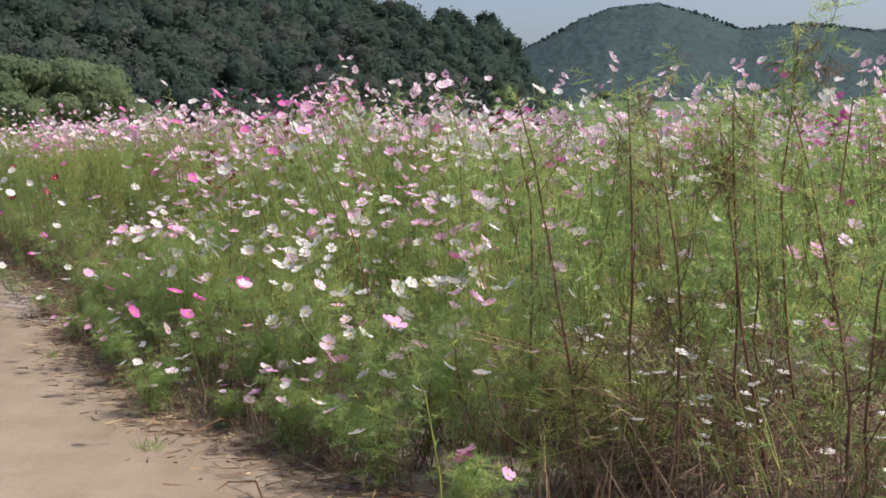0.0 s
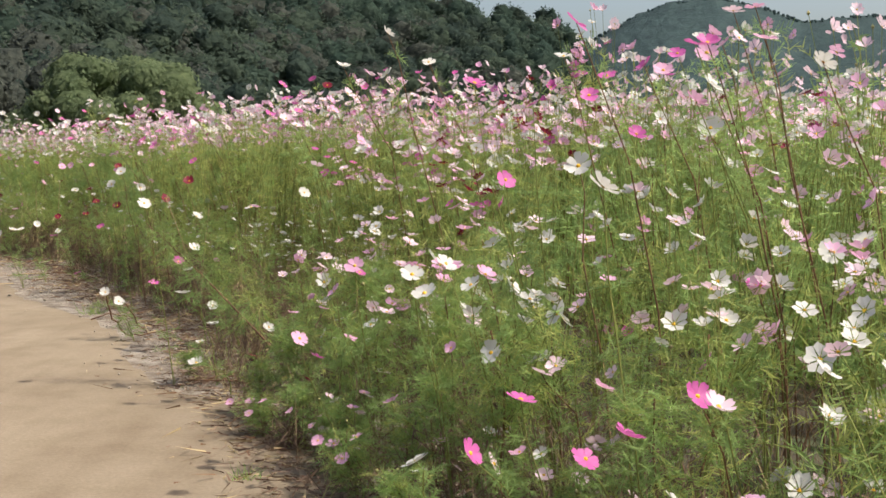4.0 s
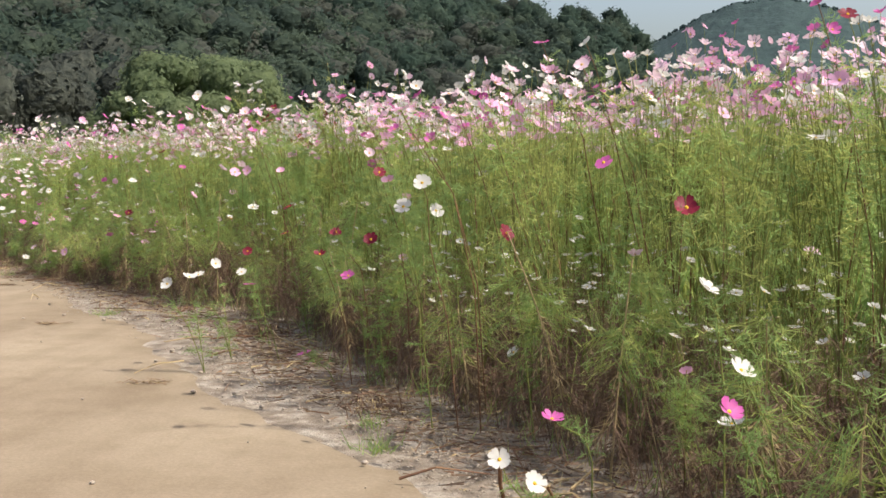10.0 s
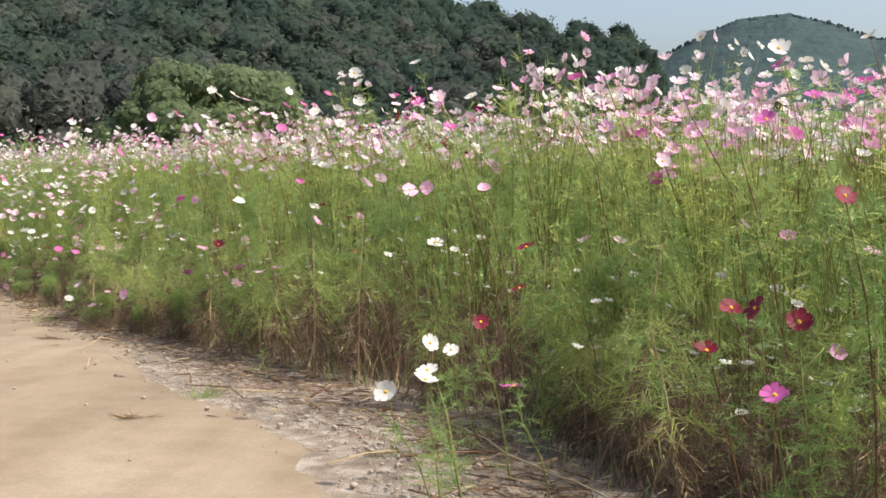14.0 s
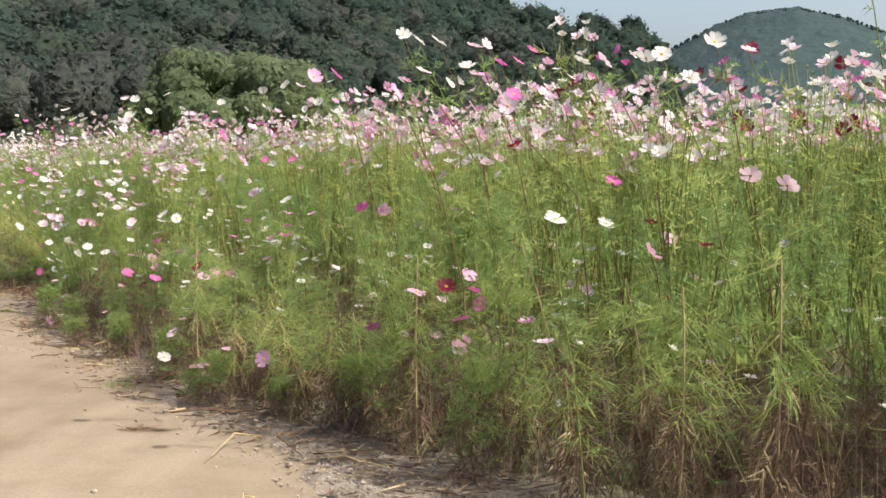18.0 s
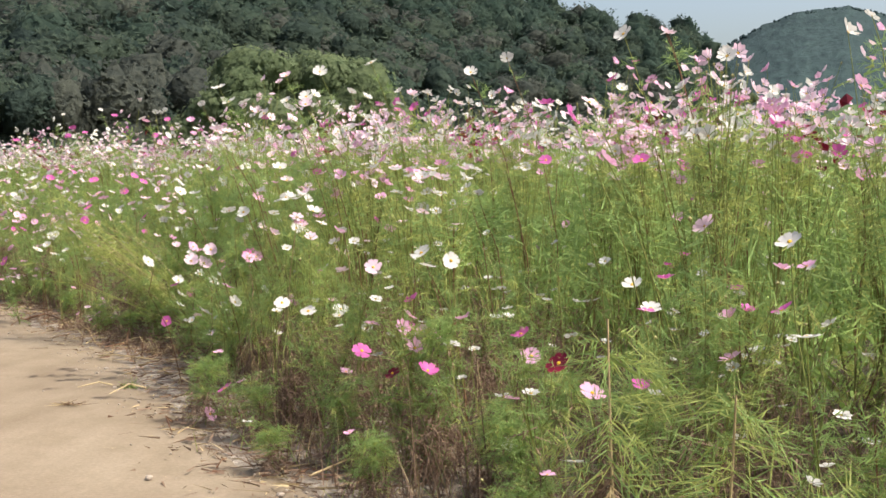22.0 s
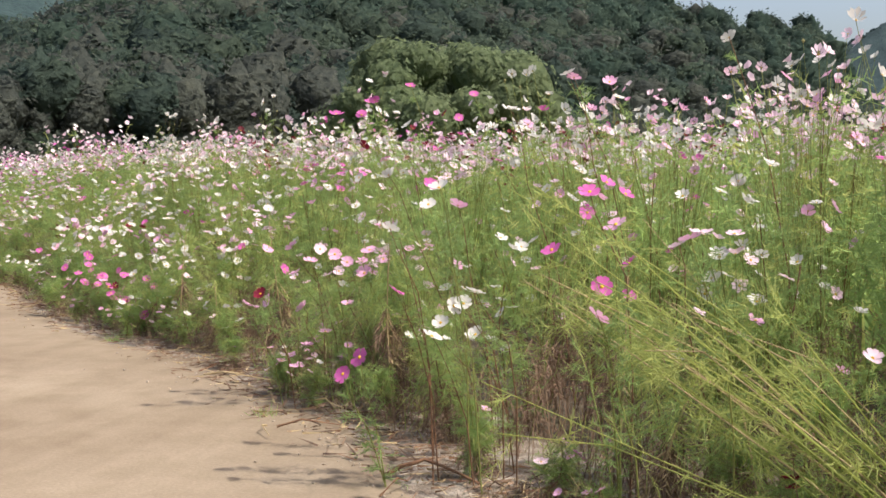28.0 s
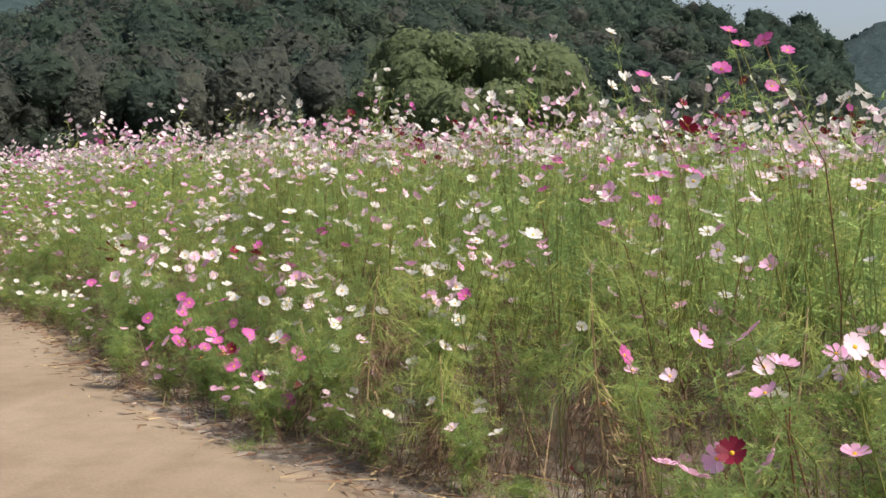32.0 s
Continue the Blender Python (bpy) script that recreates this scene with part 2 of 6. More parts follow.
def flower_soup(R, mat, lod, cup=None):
    """A cosmos head that looks along +z: eight petals and a yellow middle."""
    s = Soup()
    cup = rng.uniform(0.12, 0.65) if cup is None else cup
    if lod == 0:
        for k in range(8):
            v, f = petal_shape(R, cup, k, rng.normal(0, 1, 4) * (0.06, 1, 1, 1))
            s.add(v, f, mat)
        dome(s, 0.17 * R, M_Y, 0.01 * R)
        dome(s, -0.16 * R, M_STEM, 0.0, 5)
    elif lod == 1:
        n = 8
        a = 2 * math.pi * np.arange(n) / n + rng.normal(0, 0.05, n)
        d = math.pi / n * 0.96
        r0, r1 = 0.14 * R, R * rng.uniform(0.9, 1.08, n)
        z1 = R * (cup + rng.normal(0, 0.08, n))
        p0 = np.stack([r0 * np.cos(a), r0 * np.sin(a), 0 * a], 1)
        p1 = np.stack([0.8 * r1 * np.cos(a - d), 0.8 * r1 * np.sin(a - d), 0.7 * z1], 1)
        p2 = np.stack([r1 * np.cos(a), r1 * np.sin(a), z1], 1)
        p3 = np.stack([0.8 * r1 * np.cos(a + d), 0.8 * r1 * np.sin(a + d), 0.7 * z1 + 0.05 * R], 1)
        v = np.stack([p0, p1, p2, p3], 1).reshape(-1, 3)
        i = 4 * np.arange(n)[:, None]
        s.add(v, np.concatenate([i + [0, 1, 2], i + [0, 2, 3]]), mat)
        s.add([(0.2 * R, 0, 0.03 * R), (-0.1 * R, 0.17 * R, 0.03 * R), (-0.1 * R, -0.17 * R, 0.03 * R), (0, 0, 0.14 * R)], [(0, 1, 3), (1, 2, 3), (2, 0, 3)], M_Y)
    else:
        n = 5
        a = 2 * math.pi * np.arange(n) / n + rng.uniform(0, 1)
        v = np.concatenate([[(0, 0, -0.1 * R)], np.stack([R * np.cos(a), R * np.sin(a), R * (cup + rng.normal(0, 0.12, n))], 1)])
        s.add(v, [(0, 1 + i, 1 + (i + 1) % n) for i in range(n)], mat)
    return s


def aim(v, way):
    """Turns points so that +z looks along way."""
    w = unit(np.asarray(way, float))
    x = unit(np.cross([0.2, 0.9, 0.1], w))
    y = np.cross(w, x)
    return v[:, :1] * x + v[:, 1:2] * y + v[:, 2:] * w


PALETTES = {
    "white": ([M_W, M_W, M_W, M_B], "white"),
    "blush": ([M_B, M_W, M_B, M_P], "pale pink"),
    "pink": ([M_P, M_B, M_P, M_B], "pink"),
    "magenta": ([M_M, M_P, M_M, M_P], "magenta"),
    "crimson": ([M_C, M_C, M_M, M_C], "dark red"),
}


def face_way():
    """Heads look up, many of them tipped towards the light or the open side."""
    d = np.array([rng.normal(0.05, 0.42), rng.normal(-0.2, 0.42), rng.uniform(0.5, 1.1)])
    return unit(d)


def plant_pieces(height, palette, lod, flowers, low=0.2, leaves=100, dry=10, width=0.005, spread=0.3, droop=0.15, pale=0.3, foot=1.25):
    """One cosmos plant at the origin: its stalks, green leaves, dry leaves, buds and heads (each head: place, direction, R, material)."""
    stalk, green, dead, buds, heads = Soup(), Soup(), Soup(), Soup(), []
    lean = rng.normal(0, 0.10, 2)
    zz = np.linspace(0, height * 0.86, 5)
    wave = rng.normal(0, 0.02, (5, 2)).cumsum(0)
    main = np.column_stack([lean[0] * zz + wave[:, 0], lean[1] * zz + wave[:, 1], zz])
    main[0, :2] = 0
    sides = 4 if lod == 0 else 3
    if lod < 2:
        tube(stalk, main, 0.005, 0.0028, M_RED if rng.random() < 0.55 else M_STEM, sides)
    lines = [main]
    nb = flowers + 2 if lod < 2 else flowers
    for b in range(nb):
        t = rng.uniform(0.18, 0.9)
        p = np.array([np.interp(t * height * 0.86, zz, main[:, i]) for i in range(3)])
        a = rng.uniform(0, 2 * math.pi)
        want = height * (rng.uniform(0.35, 0.85) if rng.random() < low else rng.uniform(0.86, 1.08))
        rise = max(want - p[2], 0.12)
        out = rng.uniform(0.05, spread) * (0.4 + 0.6 * rise)
        q = np.array([0.5 * out * math.cos(a), 0.5 * out * math.sin(a), 0.45 * rise]) + p
        e = np.array([out * math.cos(a), out * math.sin(a), rise]) + p
        m = (q + e) / 2 + rng.normal(0, 0.012, 3)
        line = np.array([p, q, m, e])
        lines.append(line)
        if lod < 2:
            tube(stalk, line, 0.0026, 0.0014, M_STEM, 3)
        else:
            strips(stalk, q[None], unit((e - q)[None]), [np.linalg.norm(e - q)], [0.006], M_STEM)
        if b < flowers:
            heads.append((e, face_way(), rng.uniform(*((0.029, 0.040) if lod == 0 else (0.029, 0.041))), palette[int(rng.integers(len(palette)))]))
        else:
            r = rng.uniform(0.006, 0.010)
            oct_v = np.array([(1, 0, 0), (0, 1, 0), (-1, 0, 0), (0, -1, 0), (0, 0, 1.1), (0, 0, -1.1)]) * r + e
            buds.add(oct_v, [(0, 1, 4), (1, 2, 4), (2, 3, 4), (3, 0, 4), (1, 0, 5), (2, 1, 5), (3, 2, 5), (0, 3, 5)], M_BUD)
    # leaves sit along the stalks, thinner towards the ground
    n = leaves
    which = rng.integers(0, len(lines), n)
    which[: n // 2] = 0
    t = np.where(which == 0, rng.beta(foot, 1.2, n) * 0.98 + 0.02, rng.uniform(0, 0.85, n))
    base = np.zeros((n, 3))
    for k, line in enumerate(lines):
        sel = which == k
        u = np.linspace(0, 1, len(line))
        for i in range(3):
            base[sel, i] = np.interp(t[sel], u, line[:, i])
    base += rng.normal(0, 0.03, (n, 3)) * (1, 1, 0.3)
    base[:, 2] = np.maximum(base[:, 2], 0.05)
    az = rng.uniform(0, 2 * math.pi, n)
    el = rng.normal(0.35, 0.4, n)
    way = np.stack([np.cos(el) * np.cos(az), np.cos(el) * np.sin(az), np.sin(el)], 1)
    mats = rng.random(n) < pale
    pin = 12 if lod == 0 else 3 if lod == 2 else 10 if width < 0.005 else 6
    for sel, mt in ((~mats, M_LEAF), (mats, M_PALE)):
        if sel.any():
            feather(green, base[sel], way[sel], rng.uniform(0.07, 0.14, sel.sum()) if lod == 0 else rng.uniform(0.09, 0.17, sel.sum()), width, mt, pin, droop)
    if dry:
        zb = np.abs(rng.normal(0, 0.28, dry)) * min(1.0, height)
        zb = np.minimum(zb, height * 0.7)
        b = np.stack([np.interp(zb, zz, main[:, 0]), np.interp(zb, zz, main[:, 1]), zb + 0.05], 1) + rng.normal(0, 0.05, (dry, 3)) * (1, 1, 0)
        az = rng.uniform(0, 2 * math.pi, dry)
        w = unit(np.stack([np.cos(az), np.sin(az), rng.normal(-0.7, 0.5, dry)], 1))
        feather(dead, b, w, rng.uniform(0.08, 0.16, dry), 0.006, M_DRY, 4, 0.3)
        dv = dead.v
        for arr in dv:
            arr[:, 2] = np.maximum(arr[:, 2], 0.01)
    return stalk, green, dead, buds, heads


def plant_soup(*args, lod=1, **kw):
    """The same plant as one bundle of triangles."""
    s, g, d, b, heads = plant_pieces(*args, lod=lod, **kw)
    out = Soup()
    for piece in (s, g, d, b):
        out.join(piece)
    for at, way, R, mat in heads:
        fs = flower_soup(R, mat, lod)
        v, f, m = fs.arrays()
        out.add(aim(v, way) + at, f, m)
    return out


def part(name, soup, parent, label="", mats=PLANT_MATS, smooth=False, at=None):
    ob = new(name, soup if isinstance(soup, bpy.types.Mesh) else soup.mesh(name, mats, smooth))
    ob.parent = parent
    if at is not None:
        ob.location = at
    return tagged(ob, label)

# ---- the plan ----
EDGE_Y = np.array([-6, 1.0, 3.0, 4.8, 5.8, 7.9, 9.2, 11.6, 13.5, 14.7, 16.5, 17.8, 19.4, 20.4, 22, 23.4, 25.4, 27, 28.8, 30.2, 31.8, 34.4, 40, 60, 110])
EDGE_X = np.array([9.4, 3.1, 1.2, -0.4, -1.1, -2.3, -2.8, -3.8, -4.9, -5.9, -6.7, -7.9, -9, -9.9, -11, -12, -13.4, -14.7, -16, -17.3, -18.9, -21.2, -26.5, -45, -92])
NORMAL = np.array([0.84, 0.54])


def spot(y, u):
    """A place u metres inside the flower field from its edge at y."""
    return np.array([np.interp(y, EDGE_Y, EDGE_X) + NORMAL[0] * u, y + NORMAL[1] * u])


SET_Y = np.array([0, 4.6, 5.5, 7.7, 9.3, 10.1, 11, 11.6, 14, 15.1, 17.6, 18.4, 19.6, 20.1, 20.7, 22.9, 23.3, 24, 24.6, 25.2, 25.9, 27.4, 28.7, 29.8, 30.8, 31.5, 34, 60])
SET_BACK = np.array([0.15, 0.12, 0, 0.04, 0.08, -0.08, 0.14, 0.30, 0.40, 0.58, 0.62, 0.60, 0.36, 0.24, 0.14, 0.02, 0.02, 0.45, 0.60, 0.76, 0.50, 0.44, 0.16, 0.28, 0.10, -0.06, -0.02, 0.0])
# where the sand of the track ends, in metres from the edge
SAND_Y = np.array([0, 4.6, 8.4, 9.4, 10.2, 14, 17, 18.5, 20, 21.3, 23, 25.5, 28.6, 29.8, 30.6, 32.7, 34, 60])
SAND_U = np.array([0.10, 0.06, 0.08, 0.0, -0.36, -0.42, -0.38, -0.24, 0.0, 0.06, -0.06, 0.04, 0.02, 0.14, -0.14, -0.28, -0.08, 0.0])


def ramp01(x, a, b):
    t = min(max((x - a) / (b - a), 0.0), 1.0)
    return t * t * (3 - 2 * t)


FRONT_Y = np.array([0, 4, 8, 10, 11.3, 14, 18, 19.6, 21, 23.2, 25, 28, 32, 40, 60])
FRONT_H = np.array([0.75, 0.6, 0.55, 0.45, 0.95, 1.1, 1.05, 0.7, 0.45, 0.5, 0.7, 0.6, 0.55, 0.8, 1.0])
LOW = np.array([0.75, 0.8, 0.55, 0.15, 0.12, 0.1, 0.12, 0.2, 0.2, 0.2, 0.35, 0.5, 0.6, 0.5, 0.4])


def crop_height(y, u):
    f = float(np.interp(y, FRONT_Y, FRONT_H))
    top = 1.62 + 0.14 * ramp01(u, 2, 8)
    p = spot(y, u)
    n = noise.noise(Vector((p[0] * 0.45, p[1] * 0.45, 3.1))) * 0.24 + noise.noise(Vector((p[0] * 1.5, p[1] * 1.5, 8.1))) * 0.26
    reach = 1.1 if f > 0.9 else 1.5 if 18 < y < 26 else 2.0
    return f + (top - f) * ramp01(u, -0.2, reach) + n


COLOUR_NAMES = ["white", "blush", "pink", "magenta", "crimson"]


DRIFTS = [(-18.9, 31.9, 0.75, ("magenta", "crimson", "magenta", "pink")), (-18.4, 32.5, 0.9, ("white", "white", "white", "blush")),
          (-15.8, 28.7, 0.7, ("pink", "pink", "blush")), (-20.2, 33.0, 0.8, ("pink", "magenta", "white")), (-0.4, 5.9, 1.0, ("white", "white", "blush", "pink"))]


def colour_at(p, r):
    """Colours come in drifts."""
    for dx, dy, reach, names in DRIFTS:
        if math.hypot(p[0] - dx, p[1] - dy) < reach:
            return names[int(r * len(names))]
    n = noise.noise(Vector((p[0] * 0.22, p[1] * 0.22, 17.0))) + 0.6 * noise.noise(Vector((p[0] * 0.9, p[1] * 0.9, 5.0)))
    n += 0.5 * ramp01(p[1], 10, 14) * ramp01(-p[1], -26, -21)
    w = np.array([0.38 - 0.3 * n, 0.30 + 0.1 * n, 0.25 + 0.22 * n, 0.075 + 0.12 * n, 0.045])
    w = np.maximum(w, 0.03)
    return COLOUR_NAMES[int(np.searchsorted(np.cumsum(w / w.sum()), r))]

# ---- ground, track and verge ----
def grid_mesh(name, xs, ys, zf, mat, keep=None):
    s = Soup()
    X, Y = np.meshgrid(xs, ys)
    Z = zf(X, Y)
    nx = len(xs)
    i, j = np.meshgrid(np.arange(nx - 1), np.arange(len(ys) - 1))
    a = (j * nx + i).ravel()
    s.add(np.stack([X, Y, Z], -1).reshape(-1, 3), np.concatenate([np.stack([a, a + 1, a + nx], 1), np.stack([a + 1, a + nx + 1, a + nx], 1)]), 0)
    return s.mesh(name, [mat], True)


def soil_material():
    m, nt, bsdf = node_mat("soil")
    _, r1 = noise_col(nt, 0.9, 6, [(0.3, (0.055, 0.039, 0.027)), (0.5, (0.085, 0.066, 0.043)), (0.62, (0.065, 0.08, 0.032))])
    nt.links.new(r1.outputs[0], bsdf.inputs["Base Color"])
    nz, _ = noise_col(nt, 24, 5, [(0, (0, 0, 0)), (1, (1, 1, 1))])
    bumped(nt, bsdf, nz.outputs["Fac"], 0.6, 0.02)
    bsdf.inputs["Roughness"].default_value = 0.95
    return m


def sand_material():
    m, nt, bsdf = node_mat("packed_sand")
    _, big = noise_col(nt, 0.55, 4, [(0.3, (0.220, 0.171, 0.119)), (0.72, (0.294, 0.238, 0.171))])
    _, fine = noise_col(nt, 60, 4, [(0.25, (0.80, 0.80, 0.80)), (0.75, (1.05, 1.05, 1.05))])
    _, patch = noise_col(nt, 3.2, 5, [(0.38, (0.84, 0.82, 0.79)), (0.55, (1, 1, 1))])
    c = mixer(nt, big.outputs[0], fine.outputs[0], 1.0, "MULTIPLY")
    c = mixer(nt, c, patch.outputs[0], 0.7, "MULTIPLY")
    # faint ruts along the track
    tc = nt.nodes.new("ShaderNodeTexCoord")
    mp = nt.nodes.new("ShaderNodeMapping")
    mp.inputs["Rotation"].default_value, mp.inputs["Scale"].default_value = (0, 0, radians(-33)), (1.0, 0.07, 1.0)
    nt.links.new(tc.outputs["Object"], mp.inputs[0])
    rut = nt.nodes.new("ShaderNodeTexNoise")
    rut.inputs["Scale"].default_value, rut.inputs["Detail"].default_value = 3.0, 5
    nt.links.new(mp.outputs[0], rut.inputs["Vector"])
    rr = nt.nodes.new("ShaderNodeValToRGB")
    rr.color_ramp.elements[0].position, rr.color_ramp.elements[0].color = 0.36, (0.84, 0.82, 0.80, 1)
    rr.color_ramp.elements[1].position, rr.color_ramp.elements[1].color = 0.56, (1, 1, 1, 1)
    nt.links.new(rut.outputs["Fac"], rr.inputs[0])
    c = mixer(nt, c, rr.outputs[0], 0.8, "MULTIPLY")
    nt.links.new(c, bsdf.inputs["Base Color"])
    nz, _ = noise_col(nt, 45, 6, [(0, (0, 0, 0)), (1, (1, 1, 1))])
    bumped(nt, bsdf, nz.outputs["Fac"], 0.25, 0.01)
    bsdf.inputs["Roughness"].default_value = 0.95
    bsdf.inputs["Specular IOR Level"].default_value = 0.1
    return m


def verge_material():
    m, nt, bsdf = node_mat("gravelly_verge")
    _, a = noise_col(nt, 7, 6, [(0.34, (0.155, 0.118, 0.086)), (0.5, (0.25, 0.20, 0.15)), (0.64, (0.38, 0.33, 0.27))])
    _, b = noise_col(nt, 110, 3, [(0.3, (0.6, 0.6, 0.6)), (0.7, (1.1, 1.1, 1.1))])
    nt.links.new(mixer(nt, a.outputs[0], b.outputs[0], 1.0, "MULTIPLY"), bsdf.inputs["Base Color"])
    nz, _ = noise_col(nt, 60, 5, [(0, (0, 0, 0)), (1, (1, 1, 1))])
    bumped(nt, bsdf, nz.outputs["Fac"], 0.8, 0.02)
    bsdf.inputs["Roughness"].default_value = 0.95
    return m


SOIL, SAND, VERGE = soil_material(), sand_material(), verge_material()
GRASS = solid_mat("far_grass", [(0.3, (0.05, 0.085, 0.03)), (0.7, (0.10, 0.14, 0.05))], 0.25, 0.9, 0.8, 0.6, 0.5)


def ground_z(X, Y):
    return np.full(np.shape(X), -0.03)


gx = np.concatenate([[-1800, -600, -200], np.linspace(-100, 60, 81), [200, 600, 1800]])
gy = np.concatenate([[-1800, -400, -100], np.linspace(-20, 110, 66), [200, 600, 1800]])
ground = new("ground", grid_mesh("ground", gx, gy, ground_z, SOIL))
tagged(ground, "brown soil with low weeds under the flower field", "ground", kind="structure")


def band_mesh(name, left, right, mat, z0, wob, nu=14, y0=-6.0, y1=70.0, step=0.14, crown=0.0):
    """A strip that follows the field's edge, from left to right of it in metres."""
    s = Soup()
    yy = np.arange(y0, y1, step)
    rows = []
    for y in yy:
        e = np.interp(y, EDGE_Y, EDGE_X)
        w = wob * (noise.noise(Vector((y * 0.9, 2.0, z0 * 50))) + 0.7 * noise.noise(Vector((y * 3.1, 7.0, z0 * 50))))
        row = []
        for k in range(nu + 1):
            t = k / nu
            u = left + (right + w + (float(np.interp(y, SAND_Y, SAND_U)) if name == 'road' else 0) - left) * t
            x, yq = e + NORMAL[0] * u, y + NORMAL[1] * u
            z = z0 + crown * (noise.noise(Vector((x * 0.8, yq * 0.8, 1.0))) + 0.5 * noise.noise(Vector((x * 3, yq * 3, 4.0))))
            row.append((x, yq, z - (0.02 if k in (0, nu) else 0)))
        rows.append(row)
    n = nu + 1
    a = (np.arange(len(yy) - 1)[:, None] * n + np.arange(nu)[None]).ravel()
    s.add(np.array(rows).reshape(-1, 3), np.concatenate([np.stack([a, a + 1, a + n], 1), np.stack([a + 1, a + n + 1, a + n], 1)]), 0)
    return s.mesh(name, [mat], True)


verge = new("verge", band_mesh("verge", -1.0, 0.9, VERGE, 0.0, 0.1, 20, crown=0.012))
tagged(verge, "grey gravelly strip with dry litter between track and flowers", "verge", kind="structure")
road = new("road", band_mesh("road", -7.5, 0.0, SAND, 0.014, 0.16, 24, step=0.2, crown=0.006))
tagged(road, "packed pale sandy farm track", "track", kind="structure")

# ---- wooded hills ----
def crown_mat(name, lo, hi, scale=0.11):
    """Foliage of a far tree: tones that change from tree to tree and from spray to spray."""
    m, nt, bsdf = node_mat(name)
    _, wide = noise_col(nt, scale, 2, [(0.32, lo), (0.68, hi)])
    grain, fine = noise_col(nt, 1.1, 4, [(0.3, (0.76, 0.78, 0.82)), (0.7, (1.22, 1.20, 1.14))])
    bumped(nt, bsdf, grain.outputs["Fac"], 1.0, 1.1)
    col = mixer(nt, wide.outputs[0], fine.outputs[0], 1.0, "MULTIPLY")
    nt.links.new(col, bsdf.inputs["Base Color"])
    bsdf.inputs["Roughness"].default_value = 0.95
    bsdf.inputs["Specular IOR Level"].default_value = 0.05
    tr = nt.nodes.new("ShaderNodeBsdfTranslucent")
    nt.links.new(col, tr.inputs[0])
    mx = nt.nodes.new("ShaderNodeMixShader")
    mx.inputs[0].default_value = 0.55
    nt.links.new(bsdf.outputs[0], mx.inputs[1])
    nt.links.new(tr.outputs[0], mx.inputs[2])
    nt.links.new(mx.outputs[0], nt.nodes["Material Output"].inputs[0])
    return m


TREE_GREENS = [crown_mat("crown_dark", (0.046, 0.068, 0.060), (0.072, 0.102, 0.080)),
               crown_mat("crown_mid", (0.060, 0.084, 0.066), (0.090, 0.122, 0.086)),
               crown_mat("crown_grey", (0.078, 0.090, 0.080), (0.118, 0.130, 0.108)),
               # pine green shifted to blue-green, painting in the haze of the upper slope
               crown_mat("crown_pine_hazed", (0.050, 0.082, 0.066), (0.078, 0.112, 0.084))]
# distance haze over the far woods is put into this blue-green base colour
FAR_GREENS = [solid_mat("far_wood_hazed", [(0.3, (0.016, 0.031, 0.033)), (0.62, (0.032, 0.055, 0.053))], 0.13, 0.95, 0.7, 0.3, 2.5)]
# floor colour lightened a little to paint haze into gaps between crowns
FLOOR = solid_mat("wood_floor_hazed", [(0.3, (0.050, 0.068, 0.058)), (0.7, (0.070, 0.092, 0.070))], 0.1, 0.95)
VIEW = np.array([-8.0, 12.0])

ico = bmesh.new()
bmesh.ops.create_icosphere(ico, subdivisions=2, radius=1.0)
ico.verts.ensure_lookup_table()
ICO_V = np.array([v.co[:] for v in ico.verts])
ICO_F = np.array([[v.index for v in f.verts] for f in ico.faces])
ico.free()
ico = bmesh.new()
bmesh.ops.create_icosphere(ico, subdivisions=1, radius=1.0)
ICO1_V = np.array([v.co[:] for v in ico.verts])
ICO1_F = np.array([[v.index for v in f.verts] for f in ico.faces])
ico.free()


def crown_soup(kind, core, cards, size):
    """A crown of radius 1: billows of foliage whose outline is broken by sprays lying along them."""
    s = Soup()
    tall = 1.0 if kind != 3 else 1.25
    lumps = unit(rng.normal(size=(16, 3)) + (0, 0, 0.35))
    lump_r = rng.uniform(0.16, 0.58, 16)

    def reach(p):
        return 0.48 + np.max(lump_r * np.maximum(p @ lumps.T, 0) ** 9, axis=1)
    v, f = core
    s.add(v * (0.87 * reach(v) + rng.normal(0, 0.07, len(v)))[:, None] * (1, 1, tall), f, kind)
    p = unit(rng.normal(size=(cards, 3)))
    c = p * (reach(p) * rng.uniform(0.84, 1.02, cards))[:, None] * (1, 1, tall)
    sz = rng.uniform(0.5, 1.3, cards)[:, None] * size
    a = unit(np.cross(p, (0, 0, 1.0)) + 0.3 * rng.normal(size=(cards, 3)))
    b = unit(np.cross(p, a) + 0.2 * rng.normal(size=(cards, 3)) + 0.22 * p)
    tri = np.stack([c - a * sz, c + a * sz, c + b * sz], 1).reshape(-1, 3)
    s.add(tri, np.arange(3 * cards).reshape(-1, 3), kind)
    return s


def polar(az, d):
    return VIEW + d * np.array([-math.sin(radians(az)), math.cos(radians(az))])


RIDGE_AZ = [-9, -7, -5.6, -4.6, -3.8, -3.0, -2.2, -1.1, 0.2, 1.0, 4, 7, 12, 18, 24, 27, 30, 34, 42]
RIDGE_EL = [1.0, 1.8, 3.8, 5.7, 6.6, 7.05, 7.2, 7.55, 7.35, 7.6, 8.2, 8.6, 9.6, 10.4, 10.0, 8.9, 7.2, 5.4, 4.5]


